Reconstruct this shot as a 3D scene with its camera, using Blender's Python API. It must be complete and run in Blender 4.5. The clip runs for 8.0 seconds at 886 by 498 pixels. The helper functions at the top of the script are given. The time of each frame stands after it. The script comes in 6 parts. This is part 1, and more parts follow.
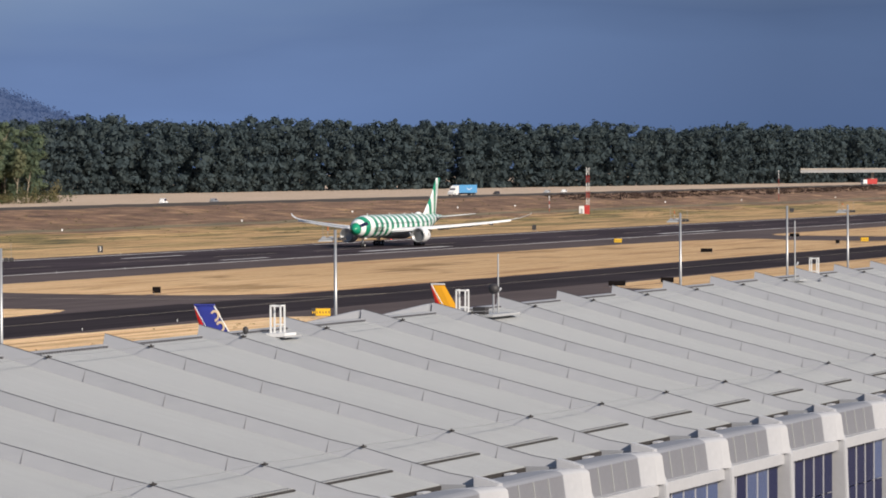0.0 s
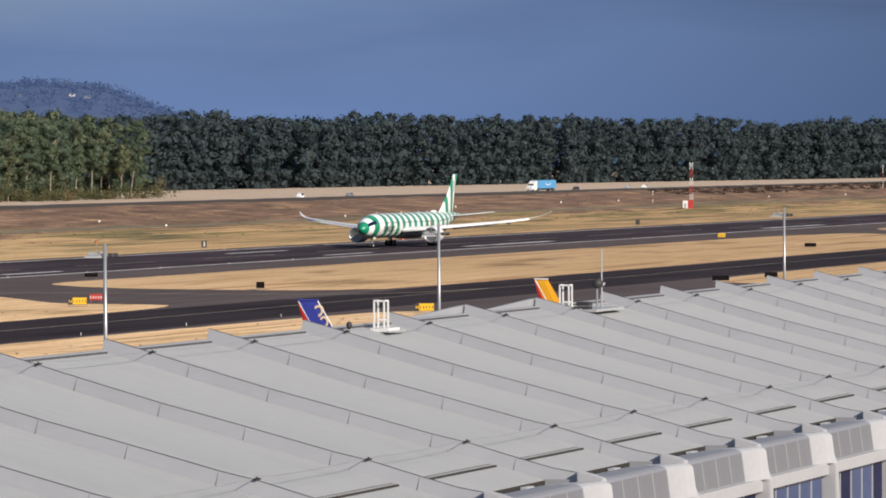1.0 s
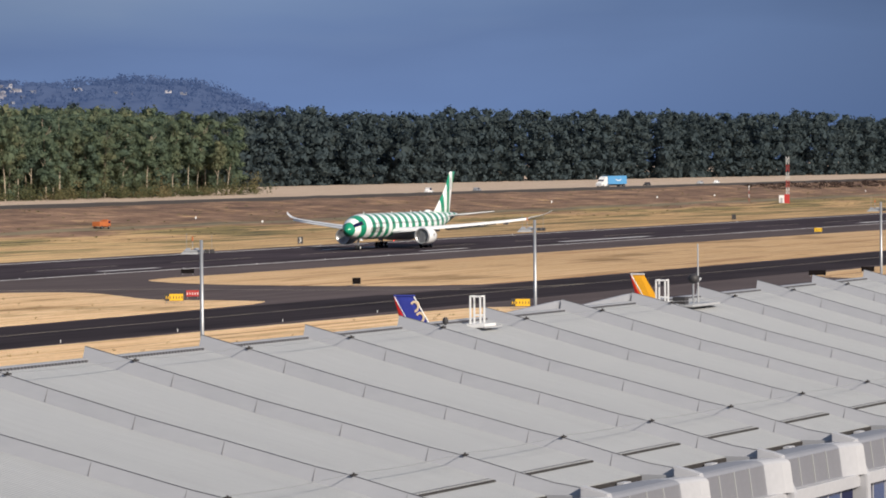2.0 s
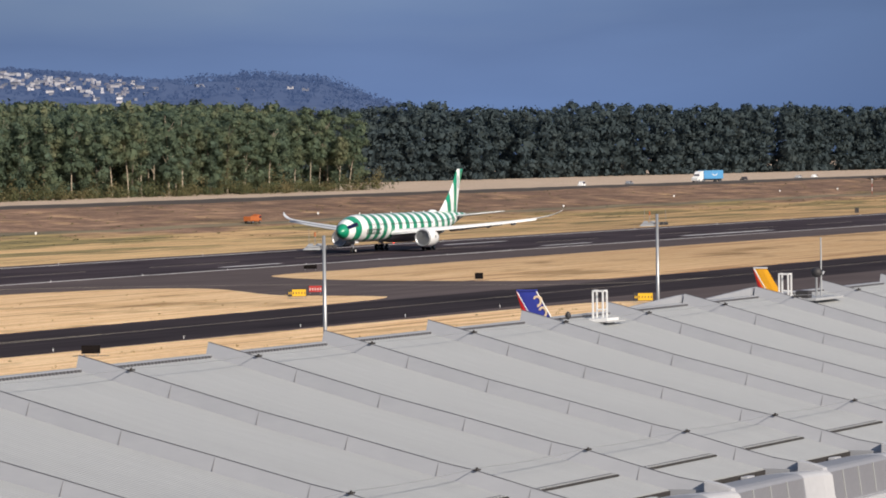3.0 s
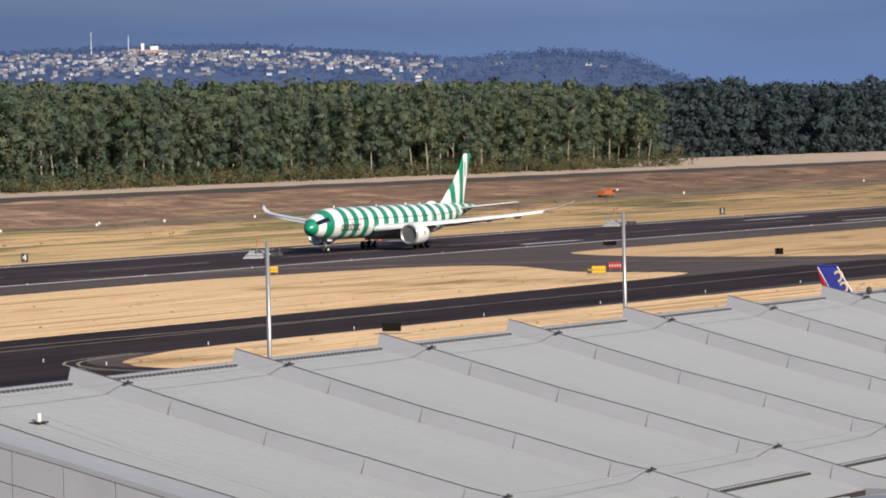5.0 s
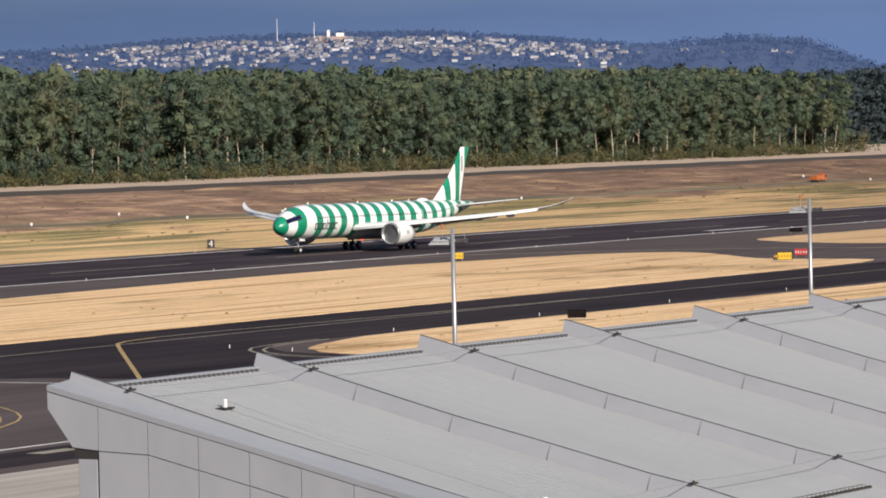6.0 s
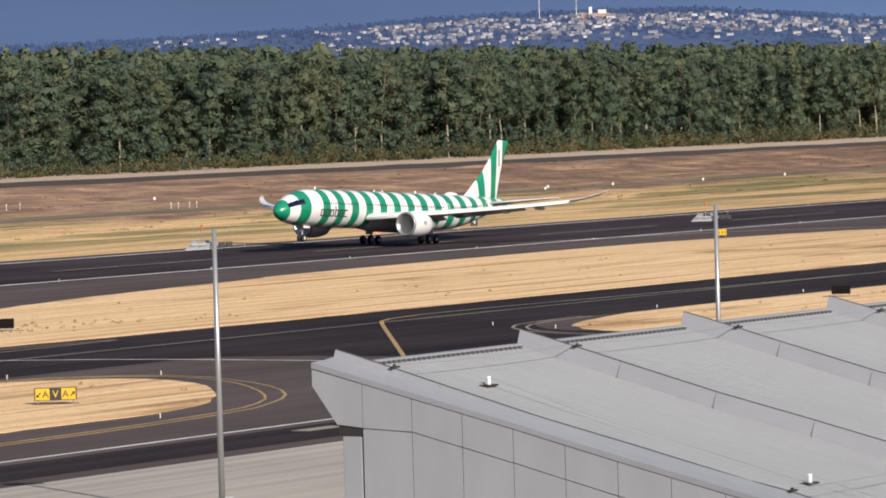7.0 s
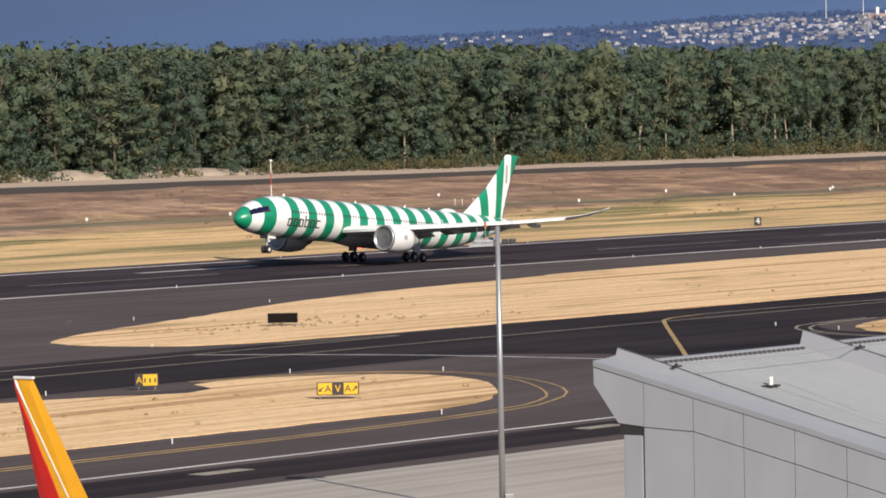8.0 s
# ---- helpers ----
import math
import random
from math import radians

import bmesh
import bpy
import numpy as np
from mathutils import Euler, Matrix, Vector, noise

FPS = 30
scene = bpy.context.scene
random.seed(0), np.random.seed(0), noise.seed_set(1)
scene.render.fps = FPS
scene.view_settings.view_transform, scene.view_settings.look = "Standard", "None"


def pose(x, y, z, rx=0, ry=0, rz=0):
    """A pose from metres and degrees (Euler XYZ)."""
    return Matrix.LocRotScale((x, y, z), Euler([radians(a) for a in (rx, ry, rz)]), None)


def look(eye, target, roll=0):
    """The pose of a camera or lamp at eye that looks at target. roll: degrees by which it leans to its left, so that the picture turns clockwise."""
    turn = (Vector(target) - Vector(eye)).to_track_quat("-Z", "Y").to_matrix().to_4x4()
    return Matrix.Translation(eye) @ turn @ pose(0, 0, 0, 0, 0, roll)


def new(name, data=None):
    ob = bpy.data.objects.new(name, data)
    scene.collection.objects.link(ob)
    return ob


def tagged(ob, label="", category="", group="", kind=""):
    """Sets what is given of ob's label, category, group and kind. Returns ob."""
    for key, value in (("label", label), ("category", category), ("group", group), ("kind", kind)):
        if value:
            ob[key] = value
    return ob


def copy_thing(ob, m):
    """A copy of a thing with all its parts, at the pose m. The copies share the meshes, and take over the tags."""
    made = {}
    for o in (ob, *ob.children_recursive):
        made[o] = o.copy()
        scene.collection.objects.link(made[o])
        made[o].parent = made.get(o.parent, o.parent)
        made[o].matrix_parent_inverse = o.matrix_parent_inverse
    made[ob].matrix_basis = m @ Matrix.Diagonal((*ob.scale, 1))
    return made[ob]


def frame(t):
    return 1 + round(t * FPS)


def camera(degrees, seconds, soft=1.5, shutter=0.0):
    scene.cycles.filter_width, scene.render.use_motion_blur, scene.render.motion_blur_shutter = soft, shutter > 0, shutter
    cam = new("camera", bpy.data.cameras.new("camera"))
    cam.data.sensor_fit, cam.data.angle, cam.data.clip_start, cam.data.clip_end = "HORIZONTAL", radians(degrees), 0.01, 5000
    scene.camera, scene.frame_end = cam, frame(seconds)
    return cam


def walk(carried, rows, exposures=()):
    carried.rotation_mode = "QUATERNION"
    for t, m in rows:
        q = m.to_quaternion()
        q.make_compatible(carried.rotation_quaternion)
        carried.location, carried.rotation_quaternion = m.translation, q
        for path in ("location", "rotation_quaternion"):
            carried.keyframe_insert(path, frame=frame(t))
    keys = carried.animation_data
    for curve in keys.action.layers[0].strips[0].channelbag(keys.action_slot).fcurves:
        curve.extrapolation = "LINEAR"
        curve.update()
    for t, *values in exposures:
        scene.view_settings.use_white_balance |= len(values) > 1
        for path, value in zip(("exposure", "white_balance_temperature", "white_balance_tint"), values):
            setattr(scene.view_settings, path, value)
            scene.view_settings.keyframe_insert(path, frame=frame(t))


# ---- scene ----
# The viewer stands on one spot, 20.76 m above the airfield, and pans left after a departing airliner.
# World: the runway runs along x, the airliner goes towards -x; y points from the viewer to the runway.
EYE = 20.76
cam = camera(11.7, 8.0, soft=1.8)
PAN = [  # seconds, bearing from +y towards +x, pitch, roll
    (0.0, 70.356, -1.156, -0.271),
    (0.5, 69.711, -1.193, -0.424),
    (1.0, 68.985, -1.216, -0.354),
    (1.5, 68.340, -1.266, -0.463),
    (2.8, 66.469, -1.281, -0.721),
    (3.0, 66.090, -1.315, -0.801),
    (3.5, 65.299, -1.406, -0.700),
    (4.0, 64.402, -1.503, -0.862),
    (4.5, 63.216, -1.521, -0.938),
    (4.7, 62.770, -1.530, -1.176),
    (5.8, 60.197, -1.654, -1.146),
    (6.0, 59.657, -1.677, -1.327),
    (6.5, 58.315, -1.752, -1.290),
    (7.0, 56.166, -1.891, -1.652),
    (7.5, 54.753, -1.891, -1.027),
    (8.0, 52.414, -1.828, -1.112),
]
walk(cam, [(t, pose(0, 0, EYE, 90 + p, 0, -b) @ pose(0, 0, 0, 0, 0, r)) for t, b, p, r in PAN])

# ---- light ----
SUN_FROM = Vector((-0.42, -0.78, 0.47)).normalized()
world = bpy.data.worlds.new("storm_sky")
scene.world = world
world.use_nodes = True
wn, wl = world.node_tree.nodes, world.node_tree.links
wn.clear()
w_out = wn.new("ShaderNodeOutputWorld")
w_bg = wn.new("ShaderNodeBackground")
sky = wn.new("ShaderNodeTexSky")
sky.sky_type = "NISHITA"
sky.sun_disc = False
sky.sun_elevation = math.asin(SUN_FROM.z)
sky.sun_rotation = math.atan2(SUN_FROM.x, SUN_FROM.y)
dim = wn.new("ShaderNodeVectorMath")
dim.operation = "SCALE"
dim.inputs["Scale"].default_value = 0.10
wl.new(sky.outputs[0], dim.inputs[0])
# a storm deck over most of the sky: slate blue with softer grey banks
w_tc = wn.new("ShaderNodeTexCoord")
w_map = wn.new("ShaderNodeMapping")
w_map.inputs["Scale"].default_value = (3.2, 3.2, 17.0)
wl.new(w_tc.outputs["Generated"], w_map.inputs[0])
w_noise = wn.new("ShaderNodeTexNoise")
w_noise.inputs["Scale"].default_value = 1.3
w_noise.inputs["Detail"].default_value = 5.0
w_noise.inputs["Roughness"].default_value = 0.5
wl.new(w_map.outputs[0], w_noise.inputs["Vector"])
w_sep = wn.new("ShaderNodeSeparateXYZ")
wl.new(w_tc.outputs["Generated"], w_sep.inputs[0])
w_h = wn.new("ShaderNodeMath")
w_h.operation = "MULTIPLY_ADD"
w_h.inputs[1].default_value = 8.6
w_h.inputs[2].default_value = -0.22
wl.new(w_sep.outputs["Z"], w_h.inputs[0])
w_add = wn.new("ShaderNodeMath")
w_add.operation = "ADD"
wl.new(w_h.outputs[0], w_add.inputs[0])
wl.new(w_noise.outputs[0], w_add.inputs[1])
w_ramp = wn.new("ShaderNodeValToRGB")
for pos, col in ((0.34, (0.078, 0.152, 0.350, 1)), (0.50, (0.058, 0.120, 0.295, 1)), (0.66, (0.088, 0.152, 0.312, 1)), (0.90, (0.160, 0.215, 0.335, 1))):
    e = w_ramp.color_ramp.elements.new(pos)
    e.color = col
w_ramp.color_ramp.elements.remove(w_ramp.color_ramp.elements[0])
w_ramp.color_ramp.elements.remove(w_ramp.color_ramp.elements[-1])
wl.new(w_add.outputs[0], w_ramp.inputs[0])
w_mix = wn.new("ShaderNodeMixRGB")
w_mix.inputs[0].default_value = 0.90
wl.new(dim.outputs[0], w_mix.inputs[1])
wl.new(w_ramp.outputs[0], w_mix.inputs[2])
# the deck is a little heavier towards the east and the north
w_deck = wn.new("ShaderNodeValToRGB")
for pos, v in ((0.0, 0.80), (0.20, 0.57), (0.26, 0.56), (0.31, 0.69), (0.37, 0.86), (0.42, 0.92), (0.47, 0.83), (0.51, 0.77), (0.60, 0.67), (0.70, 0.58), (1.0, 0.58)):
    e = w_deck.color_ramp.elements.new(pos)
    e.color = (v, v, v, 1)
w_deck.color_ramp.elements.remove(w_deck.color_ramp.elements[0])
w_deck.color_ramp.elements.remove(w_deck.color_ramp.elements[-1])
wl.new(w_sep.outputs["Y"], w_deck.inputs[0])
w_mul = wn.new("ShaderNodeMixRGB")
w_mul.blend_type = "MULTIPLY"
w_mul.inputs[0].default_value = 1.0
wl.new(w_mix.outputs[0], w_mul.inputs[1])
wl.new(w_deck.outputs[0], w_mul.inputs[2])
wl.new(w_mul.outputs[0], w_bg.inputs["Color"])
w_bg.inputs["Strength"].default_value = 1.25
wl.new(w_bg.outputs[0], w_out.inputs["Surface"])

sun_data = bpy.data.lights.new("sun", "SUN")
sun_data.energy, sun_data.angle, sun_data.color = 5.0, radians(0.55), (1.0, 0.893, 0.765)
sun = new("sun", sun_data)
sun.matrix_world = look(SUN_FROM * 400, (0, 0, 0))
scene.view_settings.exposure = 0.2


# ---- materials ----
def material(name, rough=0.7, metal=0.0):
    m = bpy.data.materials.new(name)
    m.use_nodes = True
    b = m.node_tree.nodes["Principled BSDF"]
    b.inputs["Roughness"].default_value = rough
    b.inputs["Metallic"].default_value = metal
    return m, m.node_tree.nodes, m.node_tree.links, b


def coords(nodes, links, scale=(1, 1, 1), space="Object", turn=(0, 0, 0)):
    tc = nodes.new("ShaderNodeTexCoord")
    mp = nodes.new("ShaderNodeMapping")
    mp.inputs["Scale"].default_value = scale
    mp.inputs["Rotation"].default_value = turn
    links.new(tc.outputs[space], mp.inputs[0])
    return mp.outputs[0]


def ramp(nodes, links, source, stops):
    r = nodes.new("ShaderNodeValToRGB")
    while len(r.color_ramp.elements) > 1:
        r.color_ramp.elements.remove(r.color_ramp.elements[0])
    first = True
    for pos, col in stops:
        if first:
            e = r.color_ramp.elements[0]
            e.position = pos
            first = False
        else:
            e = r.color_ramp.elements.new(pos)
        e.color = (*col, 1)
    links.new(source, r.inputs[0])
    return r.outputs[0]


def mix(nodes, links, kind, factor, a, b):
    n = nodes.new("ShaderNodeMixRGB")
    n.blend_type = kind
    for slot, v in zip((0, 1, 2), (factor, a, b)):
        if isinstance(v, (int, float)):
            n.inputs[slot].default_value = v
        elif isinstance(v, tuple):
            n.inputs[slot].default_value = (*v, 1)
        else:
            links.new(v, n.inputs[slot])
    return n.outputs[0]


def noise_tex(nodes, links, vec, scale, detail=4.0, rough=0.55):
    n = nodes.new("ShaderNodeTexNoise")
    n.inputs["Scale"].default_value = scale
    n.inputs["Detail"].default_value = detail
    n.inputs["Roughness"].default_value = rough
    links.new(vec, n.inputs["Vector"])
    return n.outputs[0]


def bump(nodes, links, height, bsdf, strength=0.3, distance=0.02):
    b = nodes.new("ShaderNodeBump")
    b.inputs["Strength"].default_value = strength
    b.inputs["Distance"].default_value = distance
    links.new(height, b.inputs["Height"])
    links.new(b.outputs[0], bsdf.inputs["Normal"])


def mottled(name, dark, light, scale=0.5, rough=0.7, metal=0.0, stretch=(1, 1, 1), fine=12.0, relief=0.15, space="Object"):
    """Two scales of colour variation and a fine relief."""
    m, n, l, b = material(name, rough, metal)
    v = coords(n, l, stretch, space)
    big = noise_tex(n, l, v, scale, 5)
    small = noise_tex(n, l, v, scale * fine, 3)
    both = mix(n, l, "MIX", 0.4, big, small)
    l.new(ramp(n, l, both, ((0.32, dark), (0.68, light))), b.inputs["Base Color"])
    bump(n, l, small, b, relief, 0.03)
    return m


def plain(name, col, rough=0.5, metal=0.0):
    """Paint or metal with a faint unevenness."""
    d = tuple(c * 0.86 for c in col)
    return mottled(name, d, col, 1.5, rough, metal, relief=0.04)


def mapped(nodes, links, source, low, high):
    m = nodes.new("ShaderNodeMapRange")
    m.inputs["From Min"].default_value, m.inputs["From Max"].default_value = low, high
    links.new(source, m.inputs[0])
    return m.outputs[0]


def field_material():
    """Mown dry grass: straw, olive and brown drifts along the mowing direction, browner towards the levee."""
    m, n, l, b = material("dry_field", 0.95)
    v = coords(n, l, (0.012, 0.055, 0.05))
    drift = noise_tex(n, l, v, 1.0, 6, 0.6)
    v2 = coords(n, l, (0.018, 0.55, 0.3))
    mow = noise_tex(n, l, v2, 1.0, 5, 0.65)
    v3 = coords(n, l, (1.1, 1.1, 1.1))
    tuft = noise_tex(n, l, v3, 1.0, 4, 0.7)
    straw = ramp(n, l, mow, ((0.34, (0.34, 0.20, 0.080)), (0.43, (0.68, 0.43, 0.19)), (0.60, (0.88, 0.62, 0.31))))
    olive = ramp(n, l, mow, ((0.40, (0.115, 0.105, 0.040)), (0.50, (0.30, 0.240, 0.085)), (0.60, (0.52, 0.39, 0.155))))
    tc = n.new("ShaderNodeTexCoord")
    sp = n.new("ShaderNodeSeparateXYZ")
    l.new(tc.outputs["Object"], sp.inputs[0])
    wob = n.new("ShaderNodeMath")
    wob.operation = "MULTIPLY_ADD"
    wob.inputs[1].default_value = 110.0
    l.new(drift, wob.inputs[0])
    l.new(sp.outputs["Y"], wob.inputs[2])
    far = n.new("ShaderNodeMapRange")
    far.inputs["From Min"].default_value = 452.0
    far.inputs["From Max"].default_value = 492.0
    l.new(wob.outputs[0], far.inputs[0])
    far2 = n.new("ShaderNodeMapRange")
    far2.inputs["From Min"].default_value = 545.0
    far2.inputs["From Max"].default_value = 562.0
    l.new(wob.outputs[0], far2.inputs[0])
    top = n.new("ShaderNodeMapRange")
    top.inputs["From Min"].default_value = 628.0
    top.inputs["From Max"].default_value = 634.0
    l.new(wob.outputs[0], top.inputs[0])
    patch = ramp(n, l, drift, ((0.45, (0, 0, 0)), (0.53, (1, 1, 1))))
    c = mix(n, l, "MIX", far.outputs[0], straw, mix(n, l, "MIX", patch, olive, straw))
    blot = noise_tex(n, l, coords(n, l, (0.075, 0.06, 0.1)), 1.0, 6, 0.72)
    furrow = noise_tex(n, l, coords(n, l, (0.04, 0.16, 0.3)), 1.0, 5, 0.7)
    brown = ramp(n, l, furrow, ((0.36, (0.21, 0.118, 0.074)), (0.52, (0.36, 0.22, 0.145)), (0.66, (0.58, 0.38, 0.245))))
    brown = mix(n, l, "MULTIPLY", 0.85, brown, ramp(n, l, blot, ((0.38, (0.62, 0.60, 0.56)), (0.58, (1, 1, 1)))))
    brown = mix(n, l, "MIX", ramp(n, l, blot, ((0.55, (0, 0, 0)), (0.68, (0.6, 0.6, 0.6)))), brown, straw)
    c = mix(n, l, "MIX", far2.outputs[0], c, brown)
    c = mix(n, l, "MULTIPLY", 0.7, c, ramp(n, l, tuft, ((0.3, (0.5, 0.46, 0.42)), (0.6, (1, 1, 1)))))
    # grass colour darkened from x = 650 on, as painted cloud shade
    thin = n.new("ShaderNodeMapRange")
    thin.inputs["From Min"].default_value = 650.0
    thin.inputs["From Max"].default_value = 1050.0
    l.new(sp.outputs["X"], thin.inputs[0])
    c = mix(n, l, "MIX", thin.outputs[0], c, mix(n, l, "MULTIPLY", 1.0, c, ramp(n, l, mow, ((0.40, (0.43, 0.41, 0.37)), (0.52, (0.74, 0.70, 0.65))))))
    tan = mix(n, l, "MULTIPLY", 0.5, ramp(n, l, mow, ((0.3, (0.40, 0.30, 0.215)), (0.7, (0.66, 0.51, 0.38)))), ramp(n, l, tuft, ((0.3, (0.5, 0.46, 0.42)), (0.6, (1, 1, 1)))))
    c = mix(n, l, "MIX", top.outputs[0], c, tan)
    # a dirt track worn along the slope
    off = n.new("ShaderNodeMath")
    off.operation = "MULTIPLY_ADD"
    off.inputs[1].default_value = 9.0
    l.new(noise_tex(n, l, coords(n, l, (0.012, 0.0, 0.0)), 1.0, 2, 0.5), off.inputs[0])
    l.new(sp.outputs["Y"], off.inputs[2])
    track = ramp(n, l, mapped(n, l, off.outputs[0], 500.0, 520.0), ((0.30, (0, 0, 0)), (0.36, (1, 1, 1)), (0.56, (1, 1, 1)), (0.64, (0, 0, 0))))
    c = mix(n, l, "MIX", track, c, ramp(n, l, mow, ((0.4, (0.095, 0.080, 0.048)), (0.62, (0.22, 0.175, 0.10)))))
    l.new(c, b.inputs["Base Color"])
    bump(n, l, tuft, b, 0.6, 0.25)
    return m


def straw_material():
    m, n, l, b = material("straw_grass", 0.95)
    mow = noise_tex(n, l, coords(n, l, (0.022, 0.5, 0.3)), 1.0, 6, 0.68)
    tuft = noise_tex(n, l, coords(n, l, (1.0, 1.0, 1.0)), 1.0, 5, 0.75)
    drift = noise_tex(n, l, coords(n, l, (0.02, 0.05, 0.05)), 1.0, 4, 0.6)
    c = ramp(n, l, mow, ((0.31, (0.38, 0.21, 0.090)), (0.40, (0.73, 0.465, 0.225)), (0.60, (0.90, 0.635, 0.365))))
    c = mix(n, l, "MULTIPLY", 0.85, c, ramp(n, l, tuft, ((0.30, (0.55, 0.49, 0.40)), (0.48, (1, 1, 1)))))
    c = mix(n, l, "MULTIPLY", 0.9, c, ramp(n, l, drift, ((0.34, (0.50, 0.46, 0.36)), (0.43, (1, 1, 1)))))
    tracks = noise_tex(n, l, coords(n, l, (0.009, 0.30, 0.3), turn=(0, 0, 1.5)), 1.0, 3, 0.5)
    c = mix(n, l, "MULTIPLY", 0.8, c, ramp(n, l, tracks, ((0.36, (0.55, 0.44, 0.34)), (0.41, (1, 1, 1)))))
    # cloud shade put into the colour: darker and browner further along the field
    tc = n.new("ShaderNodeTexCoord")
    sp = n.new("ShaderNodeSeparateXYZ")
    l.new(tc.outputs["Object"], sp.inputs[0])
    mr = n.new("ShaderNodeMapRange")
    mr.inputs["From Min"].default_value = 480.0
    mr.inputs["From Max"].default_value = 760.0
    l.new(sp.outputs["X"], mr.inputs[0])
    c = mix(n, l, "MIX", mr.outputs[0], c, mix(n, l, "MULTIPLY", 1.0, c, (0.66, 0.63, 0.58)))
    l.new(c, b.inputs["Base Color"])
    bump(n, l, tuft, b, 0.7, 0.3)
    return m


def pavement_material(name, dark, light, streak=1.0):
    """Asphalt or concrete with wheel streaks along x, patches and grain."""
    m, n, l, b = material(name, 0.88)
    st = noise_tex(n, l, coords(n, l, (0.006, 0.35 * streak, 1)), 1.0, 5, 0.6)
    pt = noise_tex(n, l, coords(n, l, (0.03, 0.05, 1)), 1.0, 4, 0.6)
    gr = noise_tex(n, l, coords(n, l, (3, 3, 3)), 1.0, 3, 0.7)
    f = mix(n, l, "MIX", 0.45, st, pt)
    f = mix(n, l, "MIX", 0.15, f, gr)
    l.new(ramp(n, l, f, ((0.36, dark), (0.64, light))), b.inputs["Base Color"])
    b.inputs["Specular IOR Level"].default_value = 0.06
    bump(n, l, gr, b, 0.2, 0.02)
    return m


def metal_sheet(name, dark, light, rough):
    """Coated roof sheet with faint water marks down the slope."""
    m, n, l, b = material(name, rough)
    big = noise_tex(n, l, coords(n, l, (0.25, 0.12, 0.25)), 1.0, 5, 0.6)
    runs = noise_tex(n, l, coords(n, l, (2.2, 0.12, 0.3)), 1.0, 4, 0.6)
    f = mix(n, l, "MIX", 0.5, big, runs)
    l.new(ramp(n, l, f, ((0.3, dark), (0.7, light))), b.inputs["Base Color"])
    bump(n, l, runs, b, 0.1, 0.01)
    return m


def leaf_material(name, tones):
    m, n, l, b = material(name, 0.75)
    ob = n.new("ShaderNodeObjectInfo")
    geo = n.new("ShaderNodeNewGeometry")
    f = mix(n, l, "MIX", 0.28, ob.outputs["Random"], geo.outputs["Random Per Island"])
    v = n.new("ShaderNodeVectorMath")
    v.operation = "MULTIPLY"
    v.inputs[1].default_value = (0.12, 0.12, 0.10)
    l.new(geo.outputs["Position"], v.inputs[0])
    big = ramp(n, l, noise_tex(n, l, v.outputs[0], 1.0, 4, 0.6), ((0.36, (0, 0, 0)), (0.66, (1, 1, 1))))
    f = mix(n, l, "MIX", 0.5, f, big)
    k = len(tones) - 1
    c = ramp(n, l, f, tuple((0.12 + 0.76 * i / k, t) for i, t in enumerate(tones)))
    l.new(c, b.inputs["Base Color"])
    b.inputs["Specular IOR Level"].default_value = 0.2
    tr = n.new("ShaderNodeBsdfTranslucent")
    l.new(c, tr.inputs["Color"])
    mx = n.new("ShaderNodeMixShader")
    mx.inputs[0].default_value = 0.48
    l.new(b.outputs[0], mx.inputs[1])
    l.new(tr.outputs[0], mx.inputs[2])
    l.new(mx.outputs[0], n["Material Output"].inputs["Surface"])
    return m


def stripe_material(name, start=0.0, period=1.0, share=0.5, cap=0.0, first=(0.0, 0.0), edges=()):
    """White and green paint: even bands across a hull behind a green nose cap, or bands between slanting edges."""
    m, n, l, b = material(name, 0.28)
    tc = n.new("ShaderNodeTexCoord")
    sp = n.new("ShaderNodeSeparateXYZ")
    l.new(tc.outputs["Object"], sp.inputs[0])

    def op(kind, a, c):
        x = n.new("ShaderNodeMath")
        x.operation = kind
        for i, v in enumerate((a, c)):
            if isinstance(v, (int, float)):
                x.inputs[i].default_value = v
            else:
                l.new(v, x.inputs[i])
        return x.outputs[0]

    x = sp.outputs["X"]
    if edges:
        def past(c, m):
            return op("GREATER_THAN", op("SUBTRACT", x, op("MULTIPLY", op("SUBTRACT", sp.outputs["Z"], 8.0), m)), c)
        f = 0.0
        for (c0, m0), (c1, m1) in edges:
            f = op("MAXIMUM", f, op("MULTIPLY", past(c0, m0), op("SUBTRACT", 1.0, past(c1, m1))))
    else:
        ph = op("FRACT", op("DIVIDE", op("SUBTRACT", x, start), period), 0.0)
        band = op("MULTIPLY", op("LESS_THAN", ph, share), op("GREATER_THAN", x, start))
        lead = op("MULTIPLY", op("GREATER_THAN", x, first[0]), op("LESS_THAN", x, first[1]))
        f = op("MAXIMUM", op("MAXIMUM", band, lead), op("LESS_THAN", x, cap))
    dirt = noise_tex(n, l, coords(n, l, (0.25, 0.8, 0.8)), 1.0, 5, 0.6)
    white = ramp(n, l, dirt, ((0.3, (0.72, 0.73, 0.72)), (0.7, (0.82, 0.83, 0.82))))
    green = ramp(n, l, dirt, ((0.3, (0.004, 0.20, 0.105)), (0.7, (0.008, 0.26, 0.14))))
    l.new(mix(n, l, "MIX", f, white, green), b.inputs["Base Color"])
    b.inputs["Coat Weight"].default_value = 0.3
    return m


